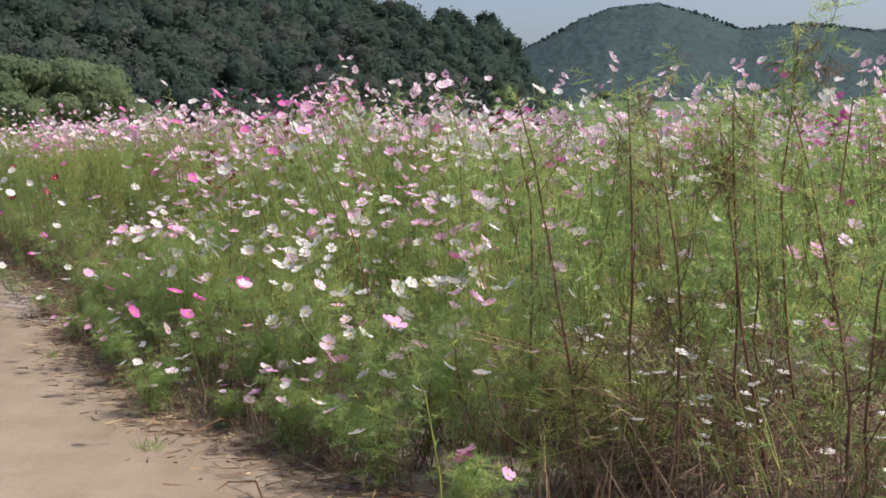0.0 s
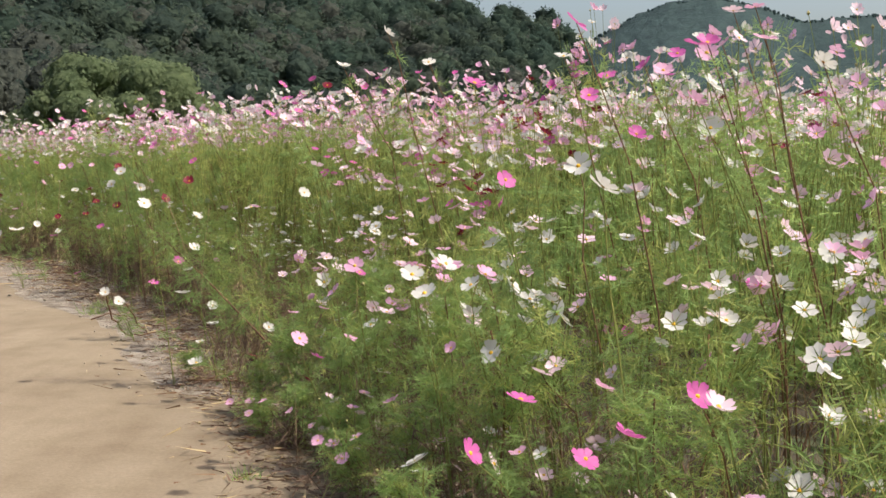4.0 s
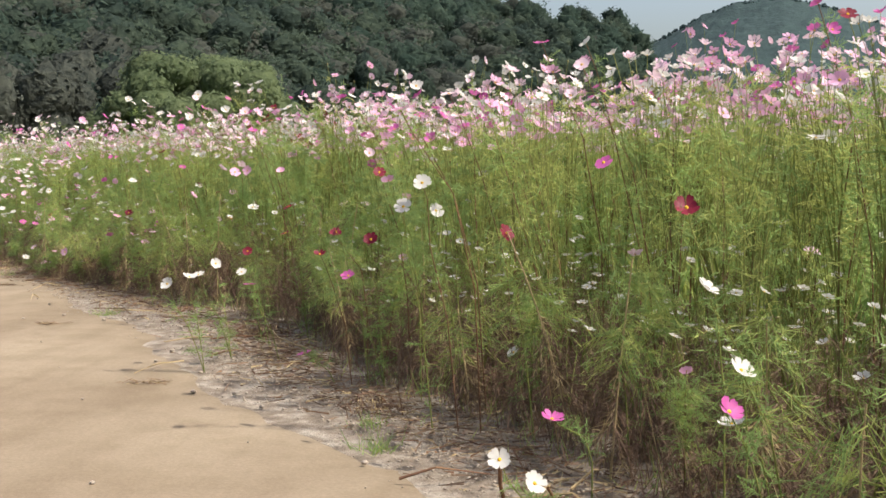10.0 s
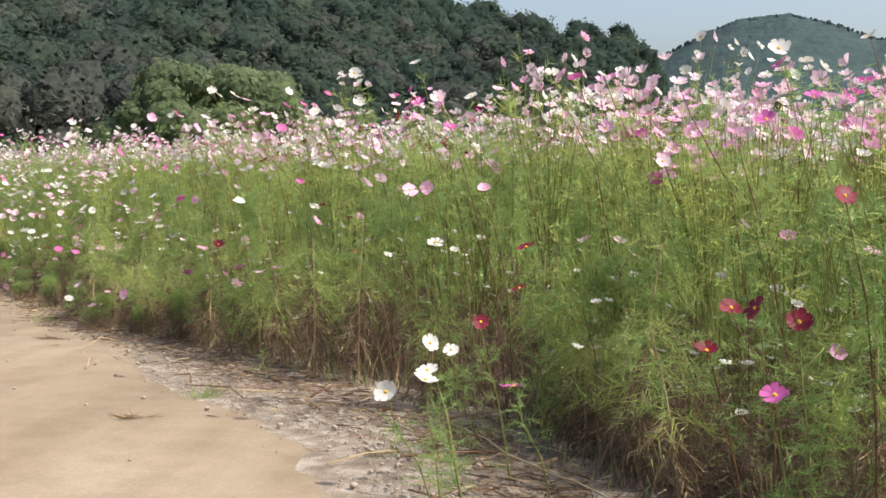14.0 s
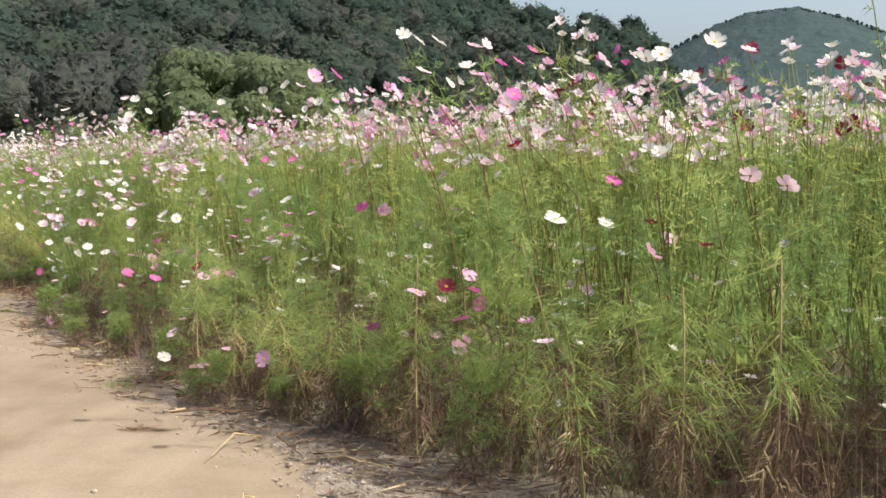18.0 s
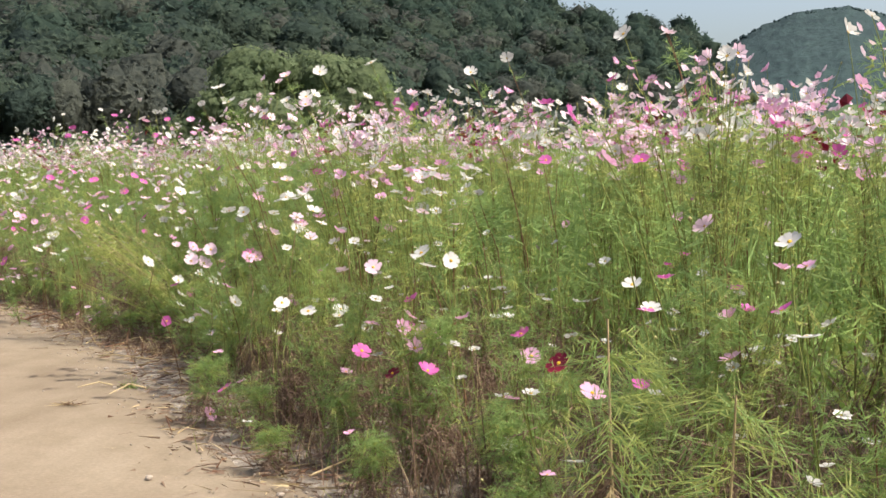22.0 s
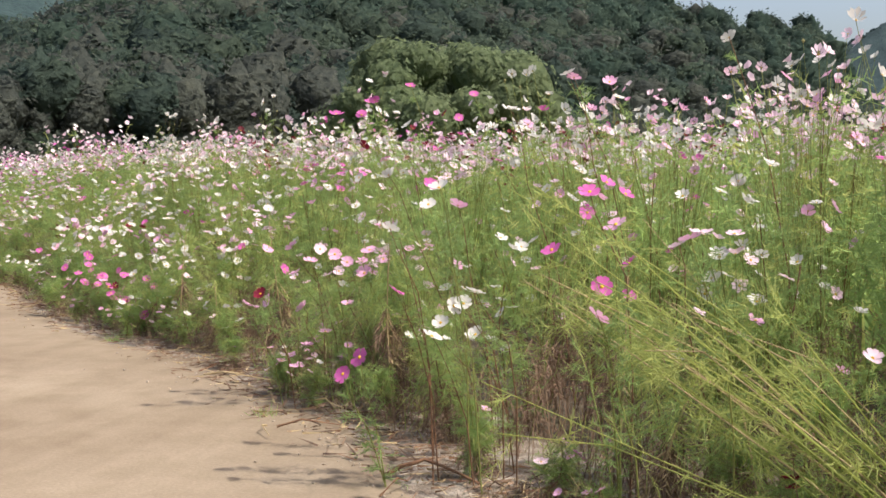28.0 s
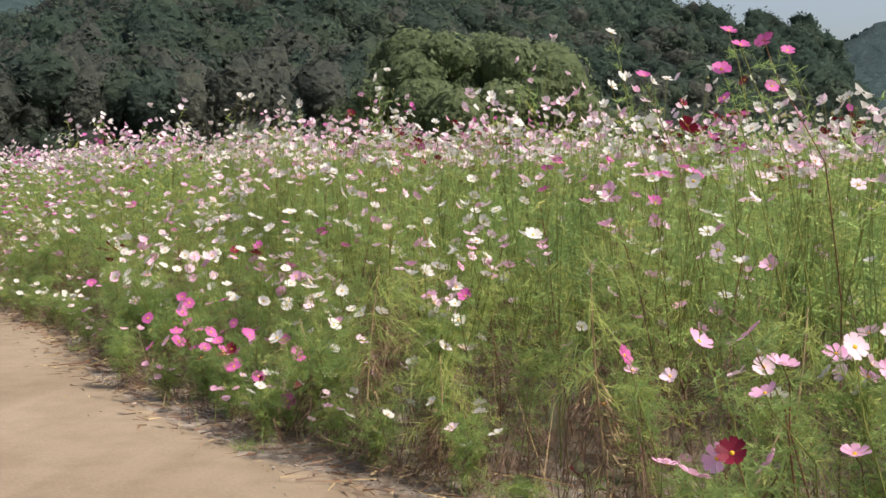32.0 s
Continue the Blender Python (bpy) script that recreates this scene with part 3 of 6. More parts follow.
def near_hill(az, t):
    db = float(np.interp(az, [-9, -4, 5, 15, 25, 42], [300, 290, 210, 150, 130, 120]))
    dr = float(np.interp(az, [-9, -4, 5, 15, 25, 42], [380, 410, 400, 360, 300, 260]))
    el = float(np.interp(az, RIDGE_AZ, RIDGE_EL))
    d = db + (dr - db) * t
    z = (dr * math.tan(radians(el)) - 5.0) * min(max(t, 0.0), 1.0) ** 0.85 * (1.0 if t <= 1 else 1 - 0.8 * (t - 1))
    return d, max(z, -1.0)


def far_hill(az, t):
    el = float(np.interp(az, [-34, -26, -20.5, -17.6, -14.6, -12.6, -10.7, -8.5, -7, -5.6, -4.2, -2], [4.5, 6.0, 6.25, 6.7, 6.5, 7.3, 7.75, 7.55, 7.0, 6.3, 5.6, 4.6]))
    d = 560 + 340 * t
    z = (900 * math.tan(radians(el)) - 4) * min(max(t, 0.0), 1.0) ** 0.9 * (1.0 if t <= 1 else 1 - 0.8 * (t - 1))
    return d, z


def left_hill(az, t):
    el = float(np.interp(az, [22, 26, 30, 34, 40, 50], [6.0, 8.2, 8.9, 9.3, 9.5, 8.5]))
    d = 560 + 250 * t
    return d, (810 * math.tan(radians(el)) - 4) * min(max(t, 0.0), 1.0) ** 0.9 * (1.0 if t <= 1 else 1 - 0.8 * (t - 1))


def hill_object(name, shape, az0, az1, mat, label, na=90, nt_=22, rough=0.0):
    s = Soup()
    rows = []
    for i in range(na + 1):
        az = az0 + (az1 - az0) * i / na
        for j in range(nt_ + 1):
            t = 1.25 * j / nt_
            d, z = shape(az, t)
            p = polar(az, d)
            if rough and t > 0:
                z += rough * (abs(noise.noise(Vector((p[0] * 0.09, p[1] * 0.05, 1)))) + abs(noise.noise(Vector((p[0] * 0.21, p[1] * 0.1, 4)))) - 0.4)
            rows.append((p[0], p[1], z + (2.0 * noise.noise(Vector((p[0] * 0.02, p[1] * 0.02, 0))) if t > 0 else -2)))
    n = nt_ + 1
    a = (np.arange(na)[:, None] * n + np.arange(nt_)[None]).ravel()
    s.add(rows, np.concatenate([np.stack([a, a + 1, a + n], 1), np.stack([a + 1, a + n + 1, a + n], 1)]), 0)
    ob = new(name, s.mesh(name, [mat], True))
    return tagged(ob, label, "hill", kind="structure")


hill_object("hill", near_hill, -9, 42, FLOOR, "dark wooded hillside behind the flower field")
hill_object("hill_far", far_hill, -34, -2, FAR_GREENS[0], "distant wooded hill with a rounded top, haze put into its blue-green colour", 260, 50, 1.6)
hill_object("hill_left", left_hill, 22, 50, FAR_GREENS[0], "distant wooded ridge, haze put into its blue-green colour", 140, 30, 1.6)

CROWNS = [[crown_soup(k, (ICO1_V, ICO1_F), 130, 0.125) for _ in range(5)] for k in range(4)]
NEAR_CROWNS = [[crown_soup(k, (ICO_V, ICO_F), 320, 0.09) for _ in range(5)] for k in range(4)]
woods = Soup()
for i in range(2500):
    az = rng.uniform(-8.5, 38)
    t = rng.random() ** 1.15 * 1.06
    d, z = near_hill(az, t)
    p = polar(az, d)
    r = rng.uniform(2.0, 6.0)
    # haze-tinted pines grow more frequent up the slope
    pine = noise.noise(Vector((p[0] * 0.03, p[1] * 0.03, 9.0))) + 0.25 * t
    k = 3 if pine > 0.15 and rng.random() < 0.8 else int(rng.choice([0, 1, 1, 2]))
    woods.join((NEAR_CROWNS if d < 175 else CROWNS)[k][int(rng.integers(4))], (r, r, r * rng.uniform(0.8, 1.15)), rng.uniform(0, 6.3), (0, 0), (p[0], p[1], z + r * 0.9))
for i in range(170):
    az = -8.5 + 46.5 * (i + rng.random()) / 170
    d, z = near_hill(az, rng.uniform(-0.04, 0.03))
    p = polar(az, d)
    r = rng.uniform(3.0, 5.0)
    k = int(rng.choice([0, 1, 2, 2]))
    for lift in (0.7, 1.7):
        woods.join((NEAR_CROWNS if d < 230 else CROWNS)[k][int(rng.integers(4))], (r, r, r), rng.uniform(0, 6.3), (0, 0), (p[0], p[1], max(z, 0) + r * lift))
ob = new("hillside_woods", woods.mesh("hillside_woods", TREE_GREENS, True))
tagged(ob, "dense dark green mixed woodland covering the hillside", "woodland", kind="stuff")

far = Soup()
lump = [Soup().add(ICO1_V * (0.8 + 0.3 * rng.random((len(ICO1_V), 1))), ICO1_F, 0) for _ in range(6)]
for shape, a0, a1, n in ((far_hill, -30, -2.5, 800), (left_hill, 23, 45, 300)):
    for i in range(n):
        az, t = rng.uniform(a0, a1), rng.uniform(0.97, 1.02)
        d, z = shape(az, t)
        p = polar(az, d)
        r = rng.uniform(0.5, 1.3)
        far.join(lump[int(rng.integers(5))], (r, r, r * rng.uniform(0.8, 1.3)), rng.uniform(0, 6), (0, 0), (p[0], p[1], z + 0.3 * r))
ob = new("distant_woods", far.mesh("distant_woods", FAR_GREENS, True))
tagged(ob, "trees covering the distant hills, haze put into their blue-green colour", "woodland", kind="stuff")

# ---- the grassy bank on the far side of the field ----
bank = Soup()
rows = []
for i in range(61):
    az = -34 + 28 * i / 60
    for dd, zz in ((60, 0.0), (110, 2.0), (150, 8.6), (156, 9.6), (164, 9.7), (190, 3.0), (240, -1)):
        p = polar(az, dd)
        rise = ramp01(-az, 5, 10)
        rows.append((p[0], p[1], zz * rise + 0.35 * noise.noise(Vector((p[0] * 0.1, p[1] * 0.1, 2))) - 0.1))
a = (np.arange(60)[:, None] * 7 + np.arange(6)[None]).ravel()
bank.add(rows, np.concatenate([np.stack([a, a + 1, a + 7], 1), np.stack([a + 1, a + 8, a + 7], 1)]), 0)
tagged(new("grassy_bank", bank.mesh("grassy_bank", [GRASS], True)), "low grassy bank beyond the flowers", "bank", kind="structure")

# ---- trees and shrubs in front of the woods ----
BROAD = thin_mat("broad_leaf", (0.125, 0.168, 0.085), (0.175, 0.215, 0.11), 0.5, 0.9, spread=0.3, scale=0.4)
BROAD_BODY = crown_mat("broad_body", (0.12, 0.162, 0.082), (0.165, 0.205, 0.104))
BARK = solid_mat("bark", [(0.3, (0.06, 0.045, 0.035)), (0.7, (0.14, 0.11, 0.085))], 4, 0.9, 0.5, 12, 0.03)


def leafy_tree(name, x, y, height, width, lobes, leaves, label, category="tree", leaf=0.31):
    root = tagged(new(name), label, category)
    root.location = (x, y, 0)
    trunk = Soup()
    top = height * 0.75
    tube(trunk, [(0, 0, -0.2), (0.1, 0, top * 0.35), (-0.1, 0.1, top * 0.7), (0, 0, top)], width * 0.035, width * 0.010, 0, 8)
    crown = Soup()
    for i in range(lobes):
        a = 2.4 * i + rng.normal(0, 0.3)
        h = 0.08 + 0.82 * ((i + rng.random()) / lobes)
        reach = width * 0.46 * math.sqrt(max(1 - h ** 2.4, 0.03)) * rng.random() ** 0.6
        r = width * rng.uniform(0.075, 0.125)
        c = np.array([reach * math.cos(a), reach * math.sin(a), max(h * height - 0.2 * r, 0.6 * r)])
        tube(trunk, [(0, 0, c[2] * 0.45), c * (0.5, 0.5, 0.8), c], width * 0.008, width * 0.003, 0, 5)
        body = ICO_V * r * (0.82 + 0.22 * rng.random((len(ICO_V), 1)))
        crown.add(body * (1, 1, 0.85) + c, ICO_F, 1)
        n = leaves // lobes
        p = unit(rng.normal(size=(n, 3)))
        p[:, 2] = np.where(rng.random(n) < 0.3, p[:, 2], np.abs(p[:, 2]))
        q = c + p * r * rng.uniform(0.8, 1.12, (n, 1)) * (1, 1, 0.85)
        sz = rng.uniform(0.5, 1.0, (n, 1)) * leaf
        u = unit(np.cross(p, rng.normal(size=(n, 3))))
        v = unit(np.cross(p, u) + 0.2 * rng.normal(size=(n, 3)) + 0.25 * p)
        tri = np.stack([q - u * sz * 0.5, q + u * sz * 0.5, q + v * sz], 1).reshape(-1, 3)
        crown.add(tri, np.arange(3 * n).reshape(-1, 3), 0)
    t = new("trunk", trunk.mesh("trunk", [BARK], True))
    t.parent = root
    c = new("crown", crown.mesh("crown", [BROAD, BROAD_BODY], True))
    c.parent = root
    return root


leafy_tree("broadleaf_tree", -27.3, 83.0, 8.1, 15.6, 130, 40000, "round light green broadleaf tree with a full low crown")
leafy_tree("shrub", -33.2, 83.5, 4.4, 5.4, 16, 6000, "low light green shrub beside the round tree", "shrub", 0.26)
leafy_tree("shrub", -21.8, 92.0, 5.6, 5.5, 18, 6000, "yellowish green shrub behind the flowers", "shrub", 0.28)
leafy_tree("shrub", 3.0, 118.0, 6.0, 8.0, 18, 6000, "dull green shrub at the foot of the wooded hill", "shrub", 0.3)
for az, h in ((-6.2, 3.0), (-11.3, 2.8), (-12.4, 2.4), (-19, 3.2)):
    q = polar(az, 161)
    sh = leafy_tree("shrub", q[0], q[1], h + 9.4, 6.0, 10, 3000, "dark green bush on the grassy bank", "shrub", 0.3)

# ---- the flower field ----
def make_variants(lod, count, heights, **kw):
    return {(h, c): [plant_soup(h, PALETTES[c][0], lod=lod, **kw) for _ in range(count)] for h in heights for c in COLOUR_NAMES}


MID_HEIGHTS = (0.7, 1.1, 1.5)
MID = make_variants(1, 3, MID_HEIGHTS, flowers=13, low=0.04, leaves=84, dry=18, width=0.0062, foot=4.6, pale=0.6)
MID_FULL = make_variants(1, 2, MID_HEIGHTS, flowers=10, low=0.07, leaves=94, dry=14, width=0.0062, foot=1.5)
MID_LOW = make_variants(1, 2, MID_HEIGHTS, flowers=10, low=0.6, leaves=94, dry=13, width=0.0062)
MID_NEAR = make_variants(1, 2, MID_HEIGHTS, flowers=9, low=0.06, leaves=88, dry=20, width=0.0042, foot=3.4, pale=0.5)
LOW_NEAR = make_variants(1, 2, MID_HEIGHTS, flowers=9, low=0.6, leaves=92, dry=13, width=0.0042)
TOPS = make_variants(1, 2, (1.5,), flowers=14, low=0.0, leaves=84, dry=12, width=0.0064, foot=8.0, pale=0.62)
WITHERED = [plant_soup(h, PALETTES['white'][0], lod=1, flowers=1, low=0.2, leaves=8, dry=110, width=0.006) for h in (0.8, 1.1, 1.3)]
DEEP = make_variants(2, 3, (1.5,), flowers=9, low=0.06, leaves=36, dry=0, width=0.019)


def nearest(options, h):
    return min(options, key=lambda o: abs(o - h))


# bare dark hollows among the plants
HOLLOWS = [(-10.1, 23.2, 0.5), (-10.15, 22.5, 0.45), (-9.75, 21.8, 0.42), (-9.3, 21.3, 0.42), (-9.0, 22.1, 0.4), (-10.5, 23.9, 0.36), (-8.5, 20.9, 0.4), (-14.12, 27.7, 0.36), (-15.18, 29.5, 0.42), (-16.6, 30.15, 0.32), (-9.45, 20.75, 0.26),
           (-11.1, 25.0, 0.45), (-11.0, 25.5, 0.45), (-11.2, 24.6, 0.3), (-10.95, 26.3, 0.38), (-10.3, 24.0, 0.38), (-10.75, 25.0, 0.35), (-15.2, 30.6, 0.42), (-14.95, 31.1, 0.4), (-15.4, 31.0, 0.35),
           (-15.05, 30.0, 0.35), (-7.75, 19.5, 0.32), (-8.0, 19.75, 0.3), (-7.0, 18.8, 0.26), (-8.75, 20.4, 0.34), (-8.6, 20.7, 0.3),
           (-11.15, 24.1, 0.36), (-11.05, 23.6, 0.3), (-10.4, 23.2, 0.36), (-15.25, 29.9, 0.36), (-14.9, 29.6, 0.3), (-13.75, 28.6, 0.36), (-13.9, 28.2, 0.3), (-13.6, 29.1, 0.3), (-6.35, 17.5, 0.34), (-6.0, 17.35, 0.3), (-6.75, 17.95, 0.3), (-3.3, 11.9, 0.28), (-2.9, 12.0, 0.26), (-15.4, 29.6, 0.3)]


def hollow(p):
    return any(math.hypot(p[0] - a, p[1] - b) < r for a, b, r in HOLLOWS)


thicket = Soup()
for y in np.arange(1.2, 43, 0.36):
    for u in np.arange(0.5, 3.3, 0.345):
        yy, uu = y + rng.uniform(-0.2, 0.2), u + rng.uniform(-0.2, 0.2) + float(np.interp(y, SET_Y, SET_BACK))
        p = spot(yy, uu)
        if np.hypot(*p) < 2.6 or hollow(p):
            continue
        h = crop_height(yy, uu) * (rng.uniform(1.1, 1.28) if rng.random() < 0.08 and uu > 1.5 else 1.0)
        hv = nearest(MID_HEIGHTS, h)
        low = rng.random() < np.interp(yy, FRONT_Y, LOW) * (1 - 0.5 * ramp01(uu, 0.5, 2.5))
        wall = ramp01(yy, 9, 11) * ramp01(-yy, -27.5, -24.5) * ramp01(-uu, -3.4, -2.5)
        var = (MID_LOW if low else MID if rng.random() < wall else MID_FULL)[(hv, colour_at(p, rng.random()))]
        if uu < 1.3:
            var = (LOW_NEAR if low else MID_NEAR)[(hv, colour_at(p, rng.random()))]
        k = h / hv
        if 10.6 < yy < 24.6 and uu > 0.6 and rng.random() < (0.92 if yy > 18.6 and 0.75 < uu < 1.9 else 0.5):
            var, k = TOPS[(1.5, colour_at(p, rng.random()))], max(h, 1.25) / 1.5
        if 8.8 < yy < 11.2:
            if uu > 1.0 and rng.random() < 0.9:
                var, k = TOPS[(1.5, colour_at(p, rng.random()))], max(h, 1.3) / 1.5
            elif uu <= 1.0 and rng.random() < 0.7:
                continue
        if yy > 36.5:
            var, k = DEEP[(1.5, colour_at(p, rng.random()))], h / 1.5
        if min(math.hypot(p[0] - a, p[1] - b) for a, b in ((-12.8, 25.45), (-13.25, 25.55), (-13.7, 25.7), (-14.1, 25.85))) < 0.42:
            k *= 0.5
        burnt = p[0] > 0.5 and p[1] < 6.1 and uu < 3.0
        if burnt:
            for _ in range(5):
                thicket.join(WITHERED[int(rng.integers(3))], (1, 1, rng.uniform(0.35, 0.62)), rng.uniform(0, 6.3), rng.normal(0, 0.35, 2), (p[0] + rng.uniform(-0.2, 0.2), p[1] + rng.uniform(-0.2, 0.2), -0.02))
        if burnt and rng.random() < 0.85:
            continue
        thicket.join(var[int(rng.integers(len(var)))], (1, 1, k), rng.uniform(0, 6.3), rng.normal(0, 0.06, 2), (p[0], p[1], -0.02))
        if rng.random() < 0.05 + 0.5 * ramp01(-yy, -5.5, -3.0) + 0.65 * wall + 0.45 * ramp01(yy, 25, 28):
            thicket.join(WITHERED[int(rng.integers(3))], (1, 1, min(1.0, h / 1.2) * (1 - 0.4 * wall)), rng.uniform(0, 6.3), (0, 0), (p[0] + 0.1, p[1], -0.02))
# withered brown growth along the bare feet
for i in range(480):
    yy = rng.uniform(10.3, 24.6) if i % 3 else rng.uniform(9.0, 15.5)
    uu = float(np.interp(yy, SET_Y, SET_BACK)) + rng.uniform(0.15 if yy > 11 else 0.9, 1.9)
    p = spot(yy, uu)
    thicket.join(WITHERED[int(rng.integers(3))], (1, 1, rng.uniform(0.45, 0.75)), rng.uniform(0, 6.3), rng.normal(0, 0.15, 2), (p[0], p[1], -0.02))
ob = new("cosmos_thicket", thicket.mesh("cosmos_thicket", PLANT_MATS))
tagged(ob, "dense thicket of white and pink cosmos with feathery leaves", "flowers", kind="stuff")

deep = Soup()
for y in np.arange(0.5, 52, 0.47):
    for u in np.arange(3.3, 9.5, 0.5):
        yy, uu = y + rng.uniform(-0.25, 0.25), u + rng.uniform(-0.25, 0.25)
        p = spot(yy, uu)
        h = crop_height(yy, uu) * (rng.uniform(1.12, 1.3) if rng.random() < 0.09 else rng.uniform(0.86, 1.06))
        var = DEEP[(1.5, colour_at(p, rng.random()))]
        deep.join(var[int(rng.integers(len(var)))], (1, 1, h / 1.5), rng.uniform(0, 6.3), (0, 0), (p[0], p[1], -0.02))
ob = new("cosmos_field", deep.mesh("cosmos_field", PLANT_MATS))
tagged(ob, "wide field of pink and white cosmos in full bloom", "flowers", kind="stuff")

# further back only the tops show
back = Soup()
FAR_TOP = make_variants(2, 3, (1.5,), flowers=9, low=0.05, leaves=12, dry=0, width=0.05)
for i in range(1800):
    uu = 9.5 + 38 * rng.random() ** 1.5
    yy = rng.uniform(2, 76)
    p = spot(yy, uu)
    h = crop_height(yy, uu) * rng.uniform(0.92, 1.15) + 0.006 * uu
    var = FAR_TOP[(1.5, colour_at(p, rng.random()))]
    back.join(var[int(rng.integers(len(var)))], (1.6, 1.6, h / 1.5), rng.uniform(0, 6.3), (0, 0), (p[0], p[1], -0.02))
ob = new("cosmos_meadow", back.mesh("cosmos_meadow", PLANT_MATS))
tagged(ob, "far part of the cosmos field, a pink and white sheet", "flowers", kind="stuff")

# ---- feathery green between the stalks of the field ----
n = 60000
yy, uu = rng.uniform(0, 62, n), 3.1 + 20 * rng.random(n) ** 1.3
away = np.column_stack([np.array([spot(a, b) for a, b in zip(yy, uu)]), np.zeros(n)])
away = away[np.hypot(away[:, 0], away[:, 1]) > 9.0]
n = len(away)
under = Soup()
way = unit(np.column_stack([rng.normal(0, 0.55, (n, 2)), np.ones(n)]))
strips(under, away, way, rng.uniform(0.5, 1.15, n), rng.uniform(0.02, 0.07, n), rng.choice([M_LEAF, M_LEAF, M_PALE], n))
# close canopy over the bare feet of the plants
n = 4000
yy = rng.uniform(8.5, 36, n)
uu = np.interp(yy, SET_Y, SET_BACK) + 1.7 + 1.9 * rng.random(n)
high = np.array([crop_height(a, b) for a, b in zip(yy, uu)])
base = np.column_stack([np.array([spot(a, b) for a, b in zip(yy, uu)]), np.maximum(high * rng.uniform(0.35, 0.62, n), 0.1)])
way = unit(np.column_stack([rng.normal(0, 0.8, (n, 2)), np.full(n, 0.6)]))
clear = np.array([not hollow(q) for q in base[:, :2]])
feather(under, base[clear], way[clear], high[clear] * rng.uniform(0.18, 0.32, clear.sum()), 0.011, M_LEAF, 7)
tagged(new("cosmos_greens", under.mesh("cosmos_greens", PLANT_MATS)), "feathery green cosmos foliage filling the field", "foliage", kind="stuff")

# ---- dry stalks and litter under the plants ----
litter = Soup()
n = 14000
yy = rng.uniform(1.0, 46, n)
uu = rng.gamma(1.8, 0.42, n) - 0.1 + np.interp(yy, SET_Y, SET_BACK)
base = np.array([spot(a, b) for a, b in zip(yy, uu)])
base = np.column_stack([base, np.zeros(n)])
tilt = rng.normal(0, 0.28, (n, 3))
way = unit(np.column_stack([tilt[:, 0], tilt[:, 1], np.ones(n)]))
strips(litter, base, way, rng.uniform(0.18, 0.75, n) * np.minimum(1.0, 0.55 + uu), rng.uniform(0.004, 0.009, n), np.where(rng.random(n) < 0.92, M_DRY, M_STRAW))
ob = new("dry_stalks", litter.mesh("dry_stalks", PLANT_MATS))
tagged(ob, "withered brown stalks standing under the flowers", "dead stalks", kind="stuff")

straw = Soup()
n = 28000
yy = 1.0 + 42 * rng.random(n) ** 1.2
uu = rng.normal(-0.03, 0.21, n) + np.interp(yy, SET_Y, SET_BACK) * 0.5
base = np.column_stack([np.array([spot(a, b) for a, b in zip(yy, uu)]), rng.uniform(0.012, 0.035, n)])
az = rng.uniform(0, 6.3, n)
way = unit(np.column_stack([np.cos(az), np.sin(az), rng.normal(0.03, 0.12, n)]))
strips(straw, base, way, 0.03 + 0.15 * rng.random(n) ** 2, rng.uniform(0.004, 0.012, n), rng.choice([M_DRY, M_STRAW, M_DRY, M_RED, M_DRY], n))
for i in range(70):
    y, u = rng.uniform(4, 40), rng.normal(-0.05, 0.2)
    p, a = spot(y, u), rng.uniform(0, 6.3)
    L = rng.uniform(0.2, 0.6)
    tube(straw, [(p[0], p[1], 0.03), (p[0] + L * 0.4 * math.cos(a), p[1] + L * 0.4 * math.sin(a), 0.03 + rng.uniform(0, 0.06)), (p[0] + L * math.cos(a + 0.3), p[1] + L * math.sin(a + 0.3), 0.03)], 0.006, 0.003, M_RED if rng.random() < 0.6 else M_STRAW, 4)
ob = new("dry_litter", straw.mesh("dry_litter", PLANT_MATS))
tagged(ob, "dry stems and twigs lying on the verge", "litter", kind="stuff")

# ---- plants along the edge, each a thing with its parts ----
def edge_variant(height, colour, low, blooms):
    pal, word = PALETTES[colour]
    stalk, green, dead, buds, heads = plant_pieces(height, pal, 0, blooms, low, 190 if blooms > 1 else 150, 26 if blooms > 1 else 85, 0.0034, 0.45, 0.32, 0.26, 1.25 if blooms > 1 else 3.4)
    what = word + " cosmos plant with feathery green leaves beside the track" if blooms > 1 else "mostly green cosmos plant with a single " + word + " flower"
    root = tagged(new("cosmos_plant"), what, "flower", "cosmos along the track")
    part("stem", stalk, root, smooth=True)
    part("leaves", green, root)
    part("dry_leaves", dead, root, "withered brown lower leaves")
    for v, f in zip(buds.v, buds.f):
        part("bud", Soup().add(v, f - f.min(), M_BUD), root, smooth=True)
    for at, way, R, mat in heads:
        head = Soup()
        for k in range(8):
            v, f = petal_shape(R, 0.1 + 0.3 * rng.random(), k, rng.normal(0, 1, 4) * (0.06, 1, 1, 1))
            head.add(aim(np.array(v), way), f, mat)
        fl = part("flower", head, root, smooth=True, at=at)
        mid = Soup()
        dome(mid, 0.17 * R, M_Y, 0.02 * R)
        v, f, m = mid.arrays()
        part("flower_centre", Soup().add(aim(v, way), f, m), fl, "yellow centre", smooth=True)
    return root


